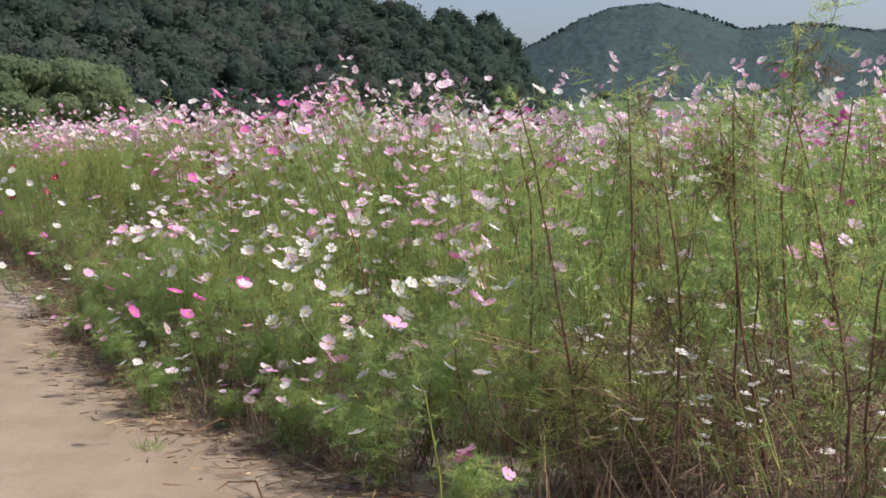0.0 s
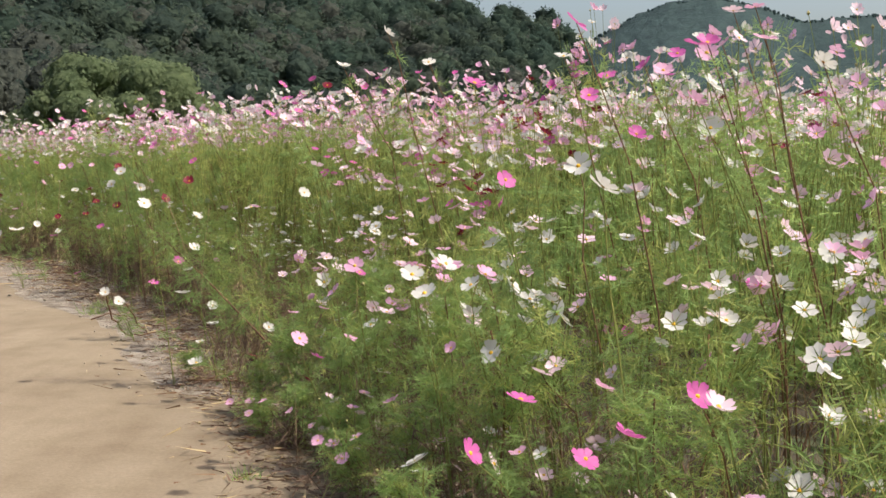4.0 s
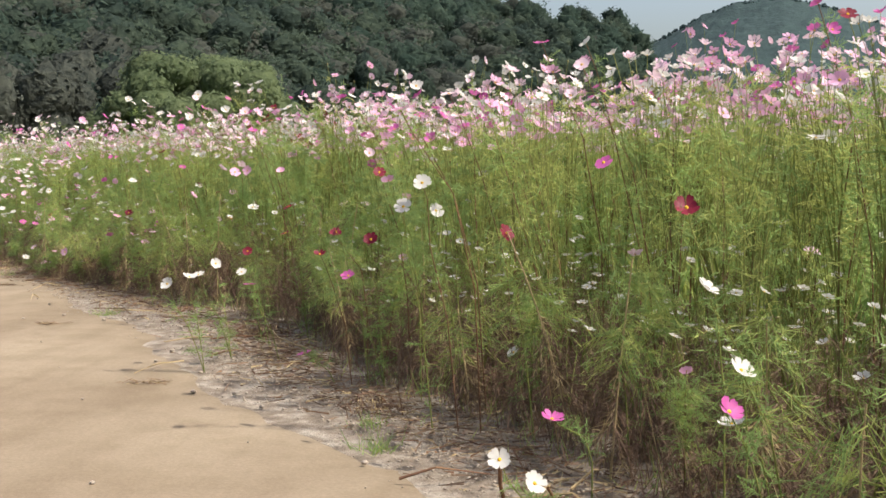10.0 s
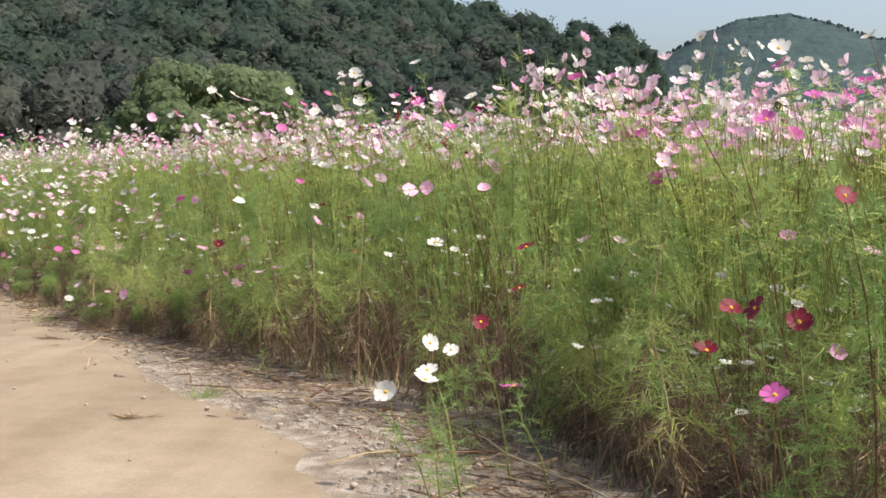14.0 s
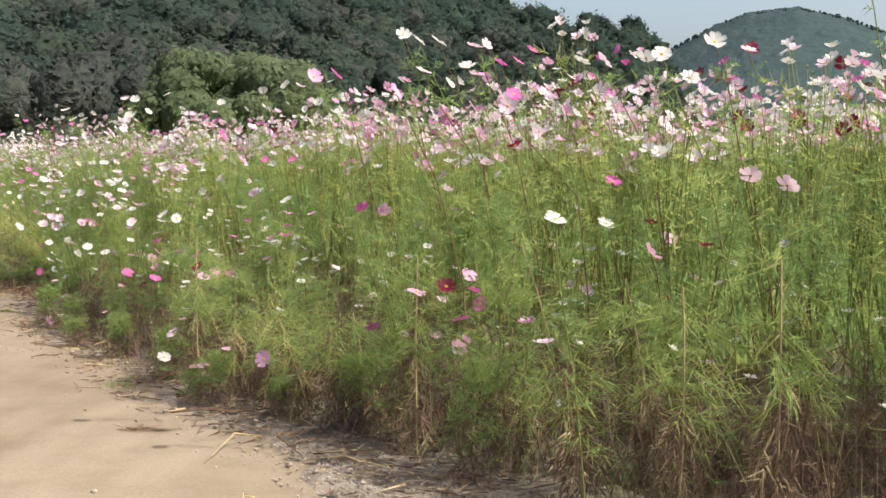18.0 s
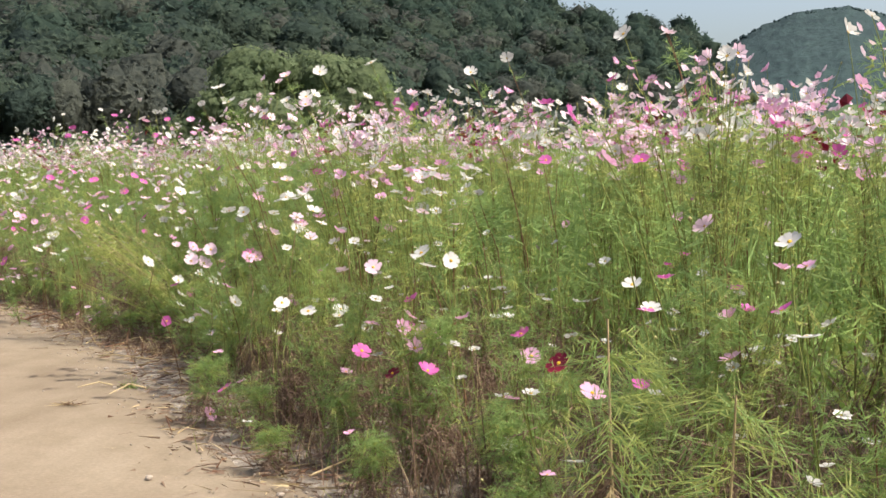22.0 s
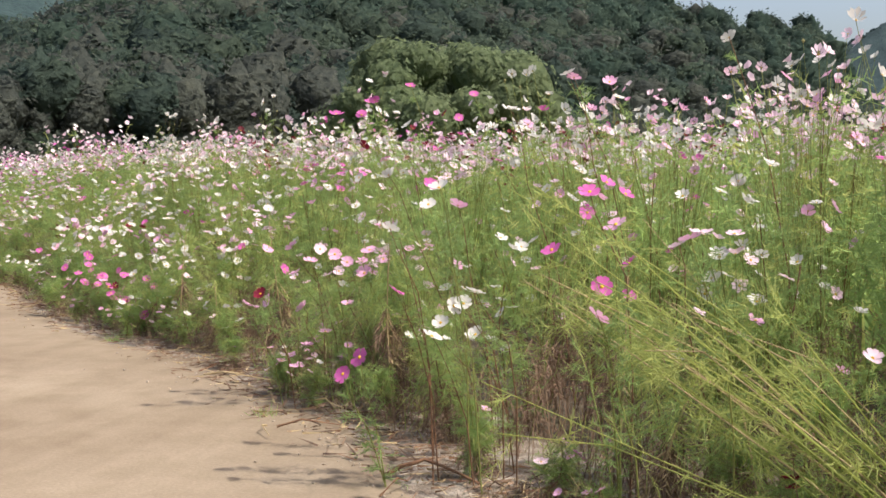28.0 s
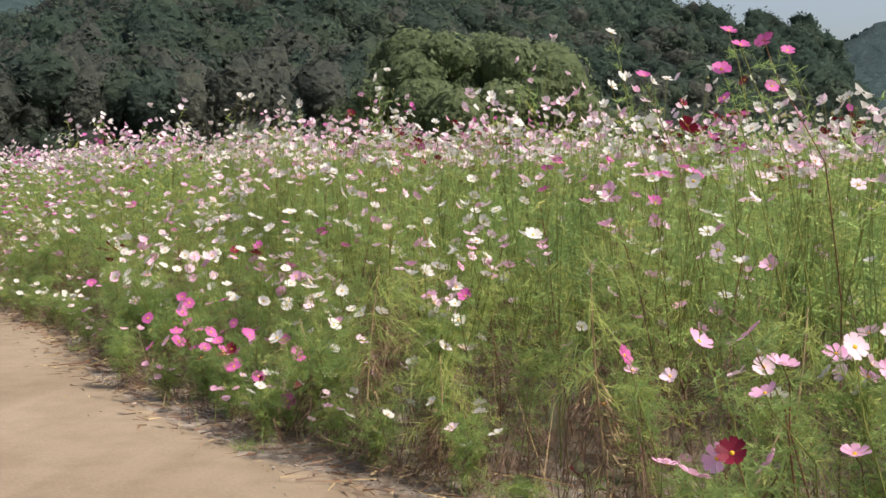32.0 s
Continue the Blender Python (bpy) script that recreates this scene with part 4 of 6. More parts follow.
EDGE_HEIGHTS = (0.45, 0.75, 1.1)
edge_kinds = {(h, c, b): edge_variant(h, c, 0.5, b if c in ("white", "blush", "pink") else min(b, 3)) for h in EDGE_HEIGHTS for c in COLOUR_NAMES for b in (1, 6)}
placed = set()
for i, y in enumerate(np.linspace(2.2, 40, 295)):
    u = (i % 3) * 0.25 + float(np.interp(y, SET_Y, SET_BACK)) - 0.1 + rng.uniform(-0.13, 0.13)
    p = spot(y + rng.uniform(-0.15, 0.15), u)
    if i % 3 == 0 and rng.random() < 0.7 * ramp01(y, 9.5, 11) * ramp01(-y, -19, -17):
        p = spot(y, u + 0.6)
    h = min(crop_height(y, u), 1.35) * rng.uniform(0.55, 1.1) * (0.6 if i % 3 == 0 else 1.0)
    hv = nearest(EDGE_HEIGHTS, h)
    c = colour_at(p, rng.random())
    if p[0] > 0.5 and p[1] < 6.1 or hollow(p) or 9.3 < y < 24.5 and rng.random() < (0.8 if y < 16 else 0.45):
        continue
    root = edge_kinds[(hv, c, 6 if rng.random() < 1.1 * np.interp(y, FRONT_Y, LOW) else 1)]
    k = max(0.7, min(1.35, h / hv))
    m = pose(p[0], p[1], 0.0, rng.normal(0, 5), rng.normal(0, 5), rng.uniform(0, 360)) @ Matrix.Diagonal((k ** 0.5, k ** 0.5, k, 1))
    if root in placed:
        copy_thing(root, m)
    else:
        placed.add(root)
        root.matrix_basis = m
for root in edge_kinds.values():
    if root not in placed:
        p = spot(7 + 0.5 * len(placed), 0.5)
        root.matrix_basis = pose(p[0], p[1], 0)
        placed.add(root)

# ---- single plants whose heads stand out ----
SHADES = {"w": (M_W, "white"), "b": (M_B, "pale pink"), "p": (M_P, "pink"), "m": (M_M, "magenta"), "c": (M_C, "dark red")}


def head_parts(root, at, way, R, mat):
    mid = Soup()
    dome(mid, 0.18 * R, M_Y, 0.02 * R, 9)
    v, f, m = mid.arrays()
    fl = part("flower", Soup().add(aim(v, way), f, m), root, "flower with a yellow centre", smooth=True, at=at)
    cup = rng.uniform(0.05, 0.3)
    for k in range(8):
        v, f = petal_shape(R, cup, k, rng.normal(0, 1, 4) * (0.05, 1, 1, 1))
        part("petal", Soup().add(aim(np.array(v), way), f, mat), fl, smooth=True)


def standing_plant(heads, big=0.041):
    """A plant whose stalks carry heads at the given places."""
    pts = np.array([h[:3] for h in heads], float)
    base = np.array([pts[:, 0].mean() + 0.12, pts[:, 1].mean() + 0.10, 0.0])
    mat, word = SHADES[heads[0][3]]
    root = tagged(new("cosmos_plant"), "cosmos plant with open " + word + " heads on thin stalks", "flower")
    root.location = base
    stalk, green = Soup(), Soup()
    for x, y, z, c in heads:
        e = np.array([x, y, z]) - base
        q = e * (0.45, 0.45, 0.5) + (0, 0, 0.04 * z)
        line = np.array([(0, 0, 0), q * (0.5, 0.5, 0.55), q, e * (0.85, 0.85, 0.8), e])
        tube(stalk, line, 0.0042, 0.0016, M_STEM, 4)
        n = 22
        t = rng.uniform(0.05, 0.78, n)
        b = np.stack([np.interp(t, np.linspace(0, 1, 5), line[:, i]) for i in range(3)], 1)
        az, el = rng.uniform(0, 6.3, n), rng.normal(0.3, 0.35, n)
        feather(green, b, np.stack([np.cos(el) * np.cos(az), np.cos(el) * np.sin(az), np.sin(el)], 1), rng.uniform(0.07, 0.12, n), 0.0034, M_LEAF, 12)
    part("stem", stalk, root, smooth=True)
    part("leaves", green, root)
    for x, y, z, c in heads:
        way = unit(np.array([rng.normal(0.05, 0.4), rng.normal(-0.5, 0.35), rng.uniform(0.4, 1.0)]))
        head_parts(root, np.array([x, y, z]) - base, way, big * rng.uniform(0.85, 1.1), SHADES[c][0])
    return root


FIRST = [
    [(-1.30, 6.34, 1.22, "w")], [(-2.24, 7.95, 0.76, "p"), (-2.16, 7.98, 0.86, "p")], [(-1.82, 7.09, 0.85, "w"), (-1.87, 7.22, 0.90, "w")],
    [(-1.51, 6.63, 0.59, "m")], [(-1.66, 7.40, 1.56, "m"), (-1.45, 7.50, 1.49, "m"), (-1.25, 7.50, 1.52, "m"), (-1.55, 7.35, 1.22, "m")],
    [(-0.85, 7.40, 1.66, "p"), (-0.72, 7.50, 1.72, "b"), (-1.00, 7.40, 1.60, "p")], [(-0.60, 5.70, 0.73, "b"), (-0.52, 5.80, 0.62, "p")],
    [(-2.38, 7.92, 0.57, "p")],
]
SECOND = [
    [(-3.55, 9.72, 1.05, "w")], [(-4.35, 11.4, 0.36, "w"), (-4.24, 11.35, 0.30, "w")], [(-6.51, 14.68, 0.56, "w"), (-6.38, 14.7, 0.60, "w")],
    [(-4.88, 13.2, 1.08, "w")], [(-3.99, 12.5, 1.28, "m")], [(-3.12, 10.67, 0.99, "p")], [(-3.23, 11.06, 0.97, "w")], [(-4.40, 13.15, 0.96, "c")], [(-6.45, 15.5, 0.61, "w"), (-6.40, 14.95, 0.59, "w")],
    [(-5.22, 14.38, 0.85, "c"), (-5.32, 14.2, 0.66, "m")], [(-6.25, 15.57, 0.69, "c")], [(-3.05, 11.3, 1.80, "m"), (-3.0, 11.2, 1.70, "m"), (-2.94, 11.3, 1.62, "m")],
]
THIRD = [
    [(-7.88, 17.88, 1.13, "w")], [(-6.08, 16.1, 0.965, "c"), (-6.11, 16.1, 0.78, "c")], [(-6.41, 16.0, 0.51, "w")], [(-4.78, 13.7, 1.04, "w")], [(-8.47, 19.04, 0.77, "p"), (-8.34, 19.0, 0.80, "c")],
    [(-10.04, 20.38, 0.25, "w")], [(-6.63, 17.04, 1.22, "p"), (-6.72, 17.0, 1.21, "p")], [(-6.59, 17.04, 0.93, "w")],
    [(-8.28, 19.5, 0.80, "p"), (-8.26, 19.5, 0.73, "m"), (-8.23, 19.5, 0.67, "m"), (-8.32, 19.49, 0.60, "m"), (-8.32, 19.48, 0.46, "b")],
    [(-9.46, 20.47, 0.89, "w"), (-9.45, 20.84, 1.11, "w")], [(-12.04, 24.06, 1.08, "w")], [(-11.36, 22.88, 0.65, "w"), (-11.46, 22.78, 0.70, "w")],
    [(-10.93, 22.3, 0.91, "b"), (-10.6, 22.3, 0.94, "w")], [(-10.27, 23.57, 1.37, "m")], [(-9.86, 21.95, 0.88, "w"), (-9.79, 21.95, 0.79, "w")], [(-10.25, 22.07, 0.58, "p")], [(-10.77, 22.6, 0.60, "p")], [(-9.81, 22.59, 1.36, "m")], [(-11.0, 22.39, 0.54, "m"), (-10.85, 22.3, 0.46, "c")],
]
FOURTH = [
    [(-14.25, 26.85, 1.02, "m"), (-14.0, 26.22, 0.94, "m"), (-13.97, 26.4, 1.14, "p")], [(-11.97, 24.97, 1.02, "w")], [(-12.73, 24.79, 0.58, "m")], [(-12.98, 25.27, 0.28, "m")],
    [(-12.1, 24.3, 1.73, "w"), (-11.98, 24.3, 1.66, "w")], [(-15.63, 28.39, 0.88, "p"), (-15.75, 28.5, 0.90, "b")], [(-15.05, 26.92, 0.56, "m"), (-15.1, 26.85, 0.50, "m")],
    [(-14.68, 27.04, 0.77, "w"), (-14.75, 27.1, 0.69, "w")], [(-15.89, 32.27, 1.84, "c"), (-15.75, 32.2, 1.80, "m"), (-16.0, 32.2, 1.74, "m")],
    [(-18.17, 31.16, 0.13, "m"), (-18.13, 31.1, 0.17, "m")],
    [(-14.01, 27.45, 1.23, "m"), (-14.09, 27.44, 1.28, "m"), (-14.17, 27.41, 1.15, "m"), (-13.99, 27.44, 0.93, "m"), (-13.99, 27.43, 0.79, "m")],
]
LAST = [
    [(-18.16, 31.37, 0.35, "m"), (-18.3, 31.5, 0.42, "m"), (-18.5, 31.6, 0.45, "m")], [(-18.78, 32.6, 0.97, "w"), (-18.6, 32.5, 0.90, "w"), (-18.9, 32.4, 0.84, "w")],
]
for group in (FIRST, SECOND, THIRD, FOURTH, LAST):
    for heads in group:
        standing_plant(heads)


for x, y, z, shades in ((-19.0, 31.8, 0.42, "mmcmm"), (-18.6, 31.4, 0.38, "mcmmp"), (-18.25, 31.2, 0.36, "mmcm"), (-18.85, 31.6, 0.5, "mpmm"), (-19.4, 32.5, 0.72, "wwpbwb"), (-18.9, 32.1, 0.7, "wwbwp"),
                        (-18.55, 31.9, 0.68, "wbwwp"), (-19.8, 33.0, 0.72, "wwpww"), (-18.2, 31.6, 0.66, "wpwwb"), (-20.1, 33.3, 0.62, "ppwm")):
    standing_plant([(x + rng.uniform(-0.22, 0.22), y + rng.uniform(-0.2, 0.2), z + rng.uniform(-0.14, 0.14), c) for c in shades + shades[:3]], 0.035)


# ---- tall plants whose heads rise above the field ----
def tall_plant(x, y, z, shade):
    mat, word = SHADES[shade]
    if z > 1.3:
        root = tagged(new("tall_cosmos"), "tall thin cosmos stalk with a " + word + " head above the field", "flower", "tall cosmos above the field")
        away = np.array([0.34, 0.24, 0])
    else:
        root = tagged(new("cosmos_stalk"), "slender cosmos stalk with a " + word + " head among green leaves", "flower", "single cosmos among the leaves")
        away = np.array([0.15, 0.14, 0])
    root.location = (x + away[0], y + away[1], 0)
    e = np.array([0, 0, z]) - away
    bend = rng.normal(0, 0.04, 3) * (1, 1, 0)
    line = np.array([(0, 0, 0), e * (0.15, 0.15, 0.45) + bend * 0.5, e * (0.5, 0.5, 0.75) + bend, e * (0.85, 0.85, 0.93), e])
    stalk, green = Soup(), Soup()
    tube(stalk, line, 0.0038, 0.0016, M_RED if rng.random() < 0.5 else M_STEM, 4)
    n = 20
    t = rng.uniform(0.35, 0.85, n)
    b = np.stack([np.interp(t, np.linspace(0, 1, 5), line[:, i]) for i in range(3)], 1)
    az, el = rng.uniform(0, 6.3, n), rng.normal(0.5, 0.35, n)
    feather(green, b, np.stack([np.cos(el) * np.cos(az), np.cos(el) * np.sin(az), np.sin(el)], 1), rng.uniform(0.05, 0.11, n), 0.0034, M_LEAF, 10)
    part("stem", stalk, root, smooth=True)
    part("leaves", green, root)
    way = unit(np.array([rng.normal(0.12, 0.45), rng.normal(-0.25, 0.4), rng.uniform(0.5, 1.1)]))
    head = Soup()
    R, cup = rng.uniform(0.036, 0.046), rng.uniform(0.1, 0.45)
    for k in range(8):
        v, f = petal_shape(R, cup, k, rng.normal(0, 1, 4) * (0.06, 1, 1, 1))
        head.add(aim(np.array(v), way), f, mat)
    fl = part("flower", head, root, smooth=True, at=e)
    mid = Soup()
    dome(mid, 0.17 * R, M_Y, 0.02 * R)
    v, f, m = mid.arrays()
    part("flower_centre", Soup().add(aim(v, way), f, m), fl, "yellow centre", smooth=True)


TALL_FIRST = [
    (-0.67, 7.87, 1.86, "b"), (-0.67, 8.31, 1.82, "p"), (-0.43, 10.08, 1.98, "w"), (-0.76, 6.91, 1.66, "p"), (-0.93, 6.93, 1.65, "m"), (-0.74, 8.82, 1.78, "m"),
    (-0.79, 8.82, 1.68, "m"), (-0.96, 6.94, 1.47, "p"), (0.03, 8.71, 1.89, "b"), (0.37, 9.96, 2.01, "b"), (-0.61, 5.20, 1.46, "p"), (-0.01, 6.78, 1.76, "b"),
    (0.94, 9.83, 1.90, "w"), (0.15, 6.48, 1.65, "w"), (0.59, 7.62, 1.80, "w"),
]
TALL_SECOND = [
    (-3.09, 12.90, 1.94, "m"), (-2.97, 12.89, 1.89, "c"), (-2.79, 13.97, 1.94, "m"), (-2.67, 14.66, 1.93, "m"), (-3.31, 13.44, 1.75, "w"), (-2.83, 12.08, 1.73, "p"),
    (-2.53, 13.34, 1.80, "b"), (-2.70, 12.05, 1.78, "b"), (-2.48, 13.32, 1.86, "b"), (-2.82, 10.97, 1.66, "b"), (-2.94, 10.27, 1.56, "m"), (-2.87, 10.42, 1.54, "b"),
    (-2.76, 11.74, 1.64, "p"), (-2.92, 10.79, 1.56, "b"), (-2.87, 10.78, 1.51, "b"), (-3.17, 12.14, 1.57, "p"), (-2.89, 12.90, 1.64, "w"),
]
TALL_THIRD = [
    (-5.47, 15.55, 1.65, "b"), (-5.09, 15.52, 1.78, "w"), (-5.08, 15.53, 1.72, "m"), (-5.09, 18.90, 1.99, "w"), (-4.90, 15.94, 1.77, "w"), (-4.83, 15.93, 1.74, "w"),
    (-5.01, 13.85, 1.62, "w"), (-4.53, 16.38, 1.92, "w"), (-4.53, 15.88, 1.79, "w"), (-4.87, 13.48, 1.50, "w"), (-4.87, 13.05, 1.52, "p"), (-4.72, 13.80, 1.63, "b"),
    (-4.49, 14.46, 1.60, "p"), (-4.46, 15.08, 1.57, "w"), (-4.50, 14.20, 1.48, "p"), (-5.19, 15.18, 1.49, "m"),
]
TALL_FOURTH = [
    (-7.02, 17.04, 1.83, "w"), (-6.84, 18.31, 2.00, "w"), (-6.79, 18.01, 1.72, "p"), (-6.69, 18.33, 1.73, "p"), (-6.72, 17.46, 1.69, "m"), (-6.74, 17.47, 1.62, "p"),
    (-6.39, 18.65, 1.73, "p"), (-6.53, 16.62, 1.67, "b"), (-6.30, 17.92, 1.80, "b"), (-7.28, 18.74, 1.78, "w"), (-7.09, 19.16, 1.79, "b"), (-7.51, 18.37, 1.70, "w"),
    (-6.53, 17.20, 1.53, "p"), (-6.47, 16.62, 1.52, "m"), (-6.90, 17.75, 1.57, "w"),
]
TALL_FIFTH = [
    (-9.02, 19.57, 1.72, "p"), (-8.96, 22.16, 1.90, "w"), (-8.76, 20.87, 1.80, "p"), (-8.58, 21.66, 1.84, "w"), (-8.61, 19.39, 1.64, "p"), (-8.44, 19.04, 1.70, "b"),
    (-8.05, 21.58, 2.04, "m"), (-8.11, 20.80, 1.90, "m"), (-8.30, 20.22, 1.78, "p"), (-7.90, 22.67, 2.01, "w"), (-8.07, 21.18, 1.80, "w"), (-7.94, 20.44, 1.86, "p"),
    (-8.10, 19.94, 1.66, "m"), (-8.09, 19.15, 1.56, "b"), (-8.31, 21.13, 2.03, "b"), (-7.98, 21.17, 1.75, "b"), (-8.92, 20.88, 1.67, "p"),
]
TALL_SIXTH = [
    (-10.68, 23.74, 1.84, "w"), (-10.56, 24.65, 2.00, "w"), (-9.89, 22.70, 1.91, "w"), (-9.67, 23.28, 1.98, "w"), (-9.41, 25.15, 2.03, "w"), (-9.72, 22.42, 1.88, "b"),
    (-9.91, 25.93, 1.98, "w"), (-9.87, 24.63, 1.81, "w"), (-10.26, 23.38, 1.65, "m"), (-10.03, 22.27, 1.59, "b"), (-10.09, 21.72, 1.51, "m"), (-9.75, 23.71, 1.52, "b"),
    (-9.96, 21.70, 1.35, "p"),
]
TALL_SEVENTH = [
    (-12.19, 24.28, 1.73, "w"), (-12.03, 25.75, 1.87, "w"), (-11.93, 26.54, 1.94, "w"), (-12.16, 25.76, 1.78, "b"), (-12.34, 26.13, 1.85, "w"), (-11.87, 24.45, 1.70, "w"),
    (-11.81, 24.64, 1.78, "w"), (-11.64, 25.71, 1.84, "w"), (-11.76, 24.43, 1.72, "b"), (-11.97, 24.90, 1.66, "b"), (-12.12, 23.83, 1.55, "b"), (-11.54, 28.31, 1.90, "b"),
    (-12.27, 24.48, 1.56, "b"), (-12.22, 24.13, 1.50, "b"), (-13.02, 26.53, 1.67, "w"), (-12.20, 25.60, 1.99, "b"), (-12.78, 27.05, 1.76, "m"),
]
TALL_LAST = [
    (-14.37, 28.36, 1.83, "w"), (-14.34, 28.36, 1.81, "p"), (-14.24, 29.34, 1.86, "p"), (-14.72, 28.69, 1.67, "w"), (-14.36, 28.99, 1.69, "w"), (-14.19, 29.34, 1.77, "w"),
    (-14.94, 31.60, 1.83, "m"), (-16.00, 31.50, 2.02, "m"), (-15.53, 28.11, 1.62, "m"), (-15.38, 29.00, 1.60, "w"), (-14.64, 29.02, 1.53, "w"), (-14.43, 29.37, 1.59, "p"),
]
NEAR_FIRST = [
    (-0.07, 6.08, 1.11, "b"), (-0.08, 6.69, 1.05, "p"), (-0.39, 5.82, 0.68, "w"), (-0.26, 7.03, 0.46, "w"), (-0.28, 6.04, 0.50, "p"), (-0.19, 5.80, 0.66, "w"),
    (-0.15, 5.57, 0.75, "p"), (0.06, 5.55, 0.88, "m"), (0.09, 5.34, 0.89, "b"), (0.13, 5.76, 0.79, "b"), (0.19, 6.00, 0.71, "b"), (0.11, 6.00, 0.61, "w"),
    (0.19, 6.97, 0.49, "w"), (0.08, 5.99, 0.54, "w"), (-0.48, 5.80, 0.51, "b"), (-0.54, 6.32, 0.35, "c"), (-0.50, 5.17, 0.53, "b"), (-0.38, 5.76, 0.38, "p"),
]
NEAR_FIRST += [
    (-0.61, 6.03, 0.36, "p"), (-0.62, 5.54, 0.38, "b"), (-0.75, 5.76, 0.31, "w"), (-0.11, 5.31, 0.50, "p"), (0.21, 5.28, 0.70, "p"), (0.55, 5.61, 0.55, "b"),
    (0.68, 5.81, 0.41, "w"), (-0.14, 3.36, 0.87, "p"), (0.28, 5.94, 0.22, "w"), (0.17, 5.23, 0.38, "p"), (0.15, 4.44, 0.53, "w"), (0.85, 7.23, 0.29, "w"),
    (0.75, 7.34, 0.94, "p"), (0.72, 7.33, 0.74, "w"),
]
NEAR_SECOND = [
    (-2.55, 9.54, 1.26, "b"), (-2.86, 11.00, 1.07, "w"), (-2.61, 10.27, 0.70, "b"), (-2.31, 10.57, 0.69, "w"), (-2.04, 11.36, 0.85, "p"), (-1.97, 10.52, 0.65, "w"),
    (-1.53, 11.23, 0.55, "w"), (-1.57, 10.80, 0.58, "w"), (-2.03, 9.02, 0.76, "p"), (-2.23, 8.73, 0.76, "m"), (-1.98, 9.86, 0.45, "p"), (-2.05, 10.48, 0.31, "p"),
    (-1.96, 9.83, 0.32, "p"), (-2.07, 8.67, 0.62, "p"), (-2.02, 8.66, 0.61, "p"), (-2.14, 9.72, 0.25, "p"), (-2.24, 9.42, 0.25, "b"), (-3.46, 10.89, 0.33, "w"),
    (-3.42, 10.71, 0.23, "w"), (-2.85, 9.68, 0.36, "w"), (-2.73, 10.11, 0.25, "w"), (-2.59, 10.92, 0.33, "w"), (-2.79, 12.22, 0.23, "b"), (-2.89, 11.85, 0.28, "p"),
    (-3.16, 9.28, 0.23, "w"),
]
NEAR_THIRD = [
    (-7.67, 19.14, 1.06, "w"), (-7.39, 19.34, 0.99, "p"), (-7.53, 18.48, 0.98, "p"), (-7.73, 19.99, 0.68, "b"), (-8.01, 19.39, 0.60, "p"), (-7.91, 19.99, 0.51, "b"),
    (-7.92, 18.50, 0.64, "b"), (-8.32, 19.38, 0.48, "p"), (-7.45, 19.93, 0.59, "c"), (-7.41, 19.32, 0.73, "c"), (-8.57, 20.78, 0.34, "p"), (-8.53, 20.81, 0.54, "b"),
    (-7.85, 19.37, 0.24, "w"),
]
NEAR_LAST = [
    (-12.01, 23.70, 1.10, "w"), (-12.20, 26.27, 0.88, "w"), (-11.54, 23.71, 1.10, "w"), (-11.49, 24.99, 0.86, "b"), (-11.35, 24.98, 0.94, "p"), (-11.32, 24.38, 1.02, "m"),
    (-11.15, 24.97, 1.04, "c"), (-11.03, 24.34, 1.09, "w"), (-10.97, 25.32, 0.92, "w"), (-12.06, 24.36, 0.80, "p"), (-12.04, 25.33, 0.65, "p"), (-12.29, 24.08, 0.78, "b"),
    (-12.23, 24.32, 0.62, "p"), (-12.44, 24.32, 0.86, "p"), (-12.25, 24.09, 0.86, "b"), (-11.42, 23.84, 0.55, "w"), (-11.38, 23.63, 0.54, "w"), (-11.27, 23.81, 0.45, "w"),
    (-11.07, 24.43, 0.22, "m"), (-12.62, 24.60, 1.19, "w"), (-11.88, 24.40, 1.16, "w"), (-11.89, 24.67, 0.96, "w"),
]
HEADS_START = [
    (-1.26, 6.06, 0.62, "m"), (-1.03, 6.12, 0.68, "b"), (-1.35, 6.22, 0.52, "m"), (-1.06, 6.25, 0.68, "m"), (-1.65, 6.27, 0.52, "m"), (-1.81, 6.48, 0.44, "w"),
    (-1.59, 6.77, 0.36, "b"), (-0.88, 6.82, 0.80, "w"), (-1.44, 6.90, 0.62, "b"), (-0.77, 6.92, 0.90, "m"), (-0.57, 6.95, 1.59, "w"), (-1.33, 6.98, 1.72, "m"),
    (-0.52, 7.00, 1.00, "w"), (-0.90, 7.02, 1.39, "w"), (-0.89, 7.07, 1.53, "w"), (-1.31, 7.15, 1.27, "w"), (-1.47, 7.18, 0.82, "w"), (-0.73, 7.19, 1.79, "p"),
    (-0.35, 7.20, 1.02, "w"), (-1.62, 7.22, 0.90, "p"), (-0.91, 7.28, 1.68, "m"), (-1.06, 7.44, 1.62, "m"), (-1.08, 7.50, 1.38, "m"),
]
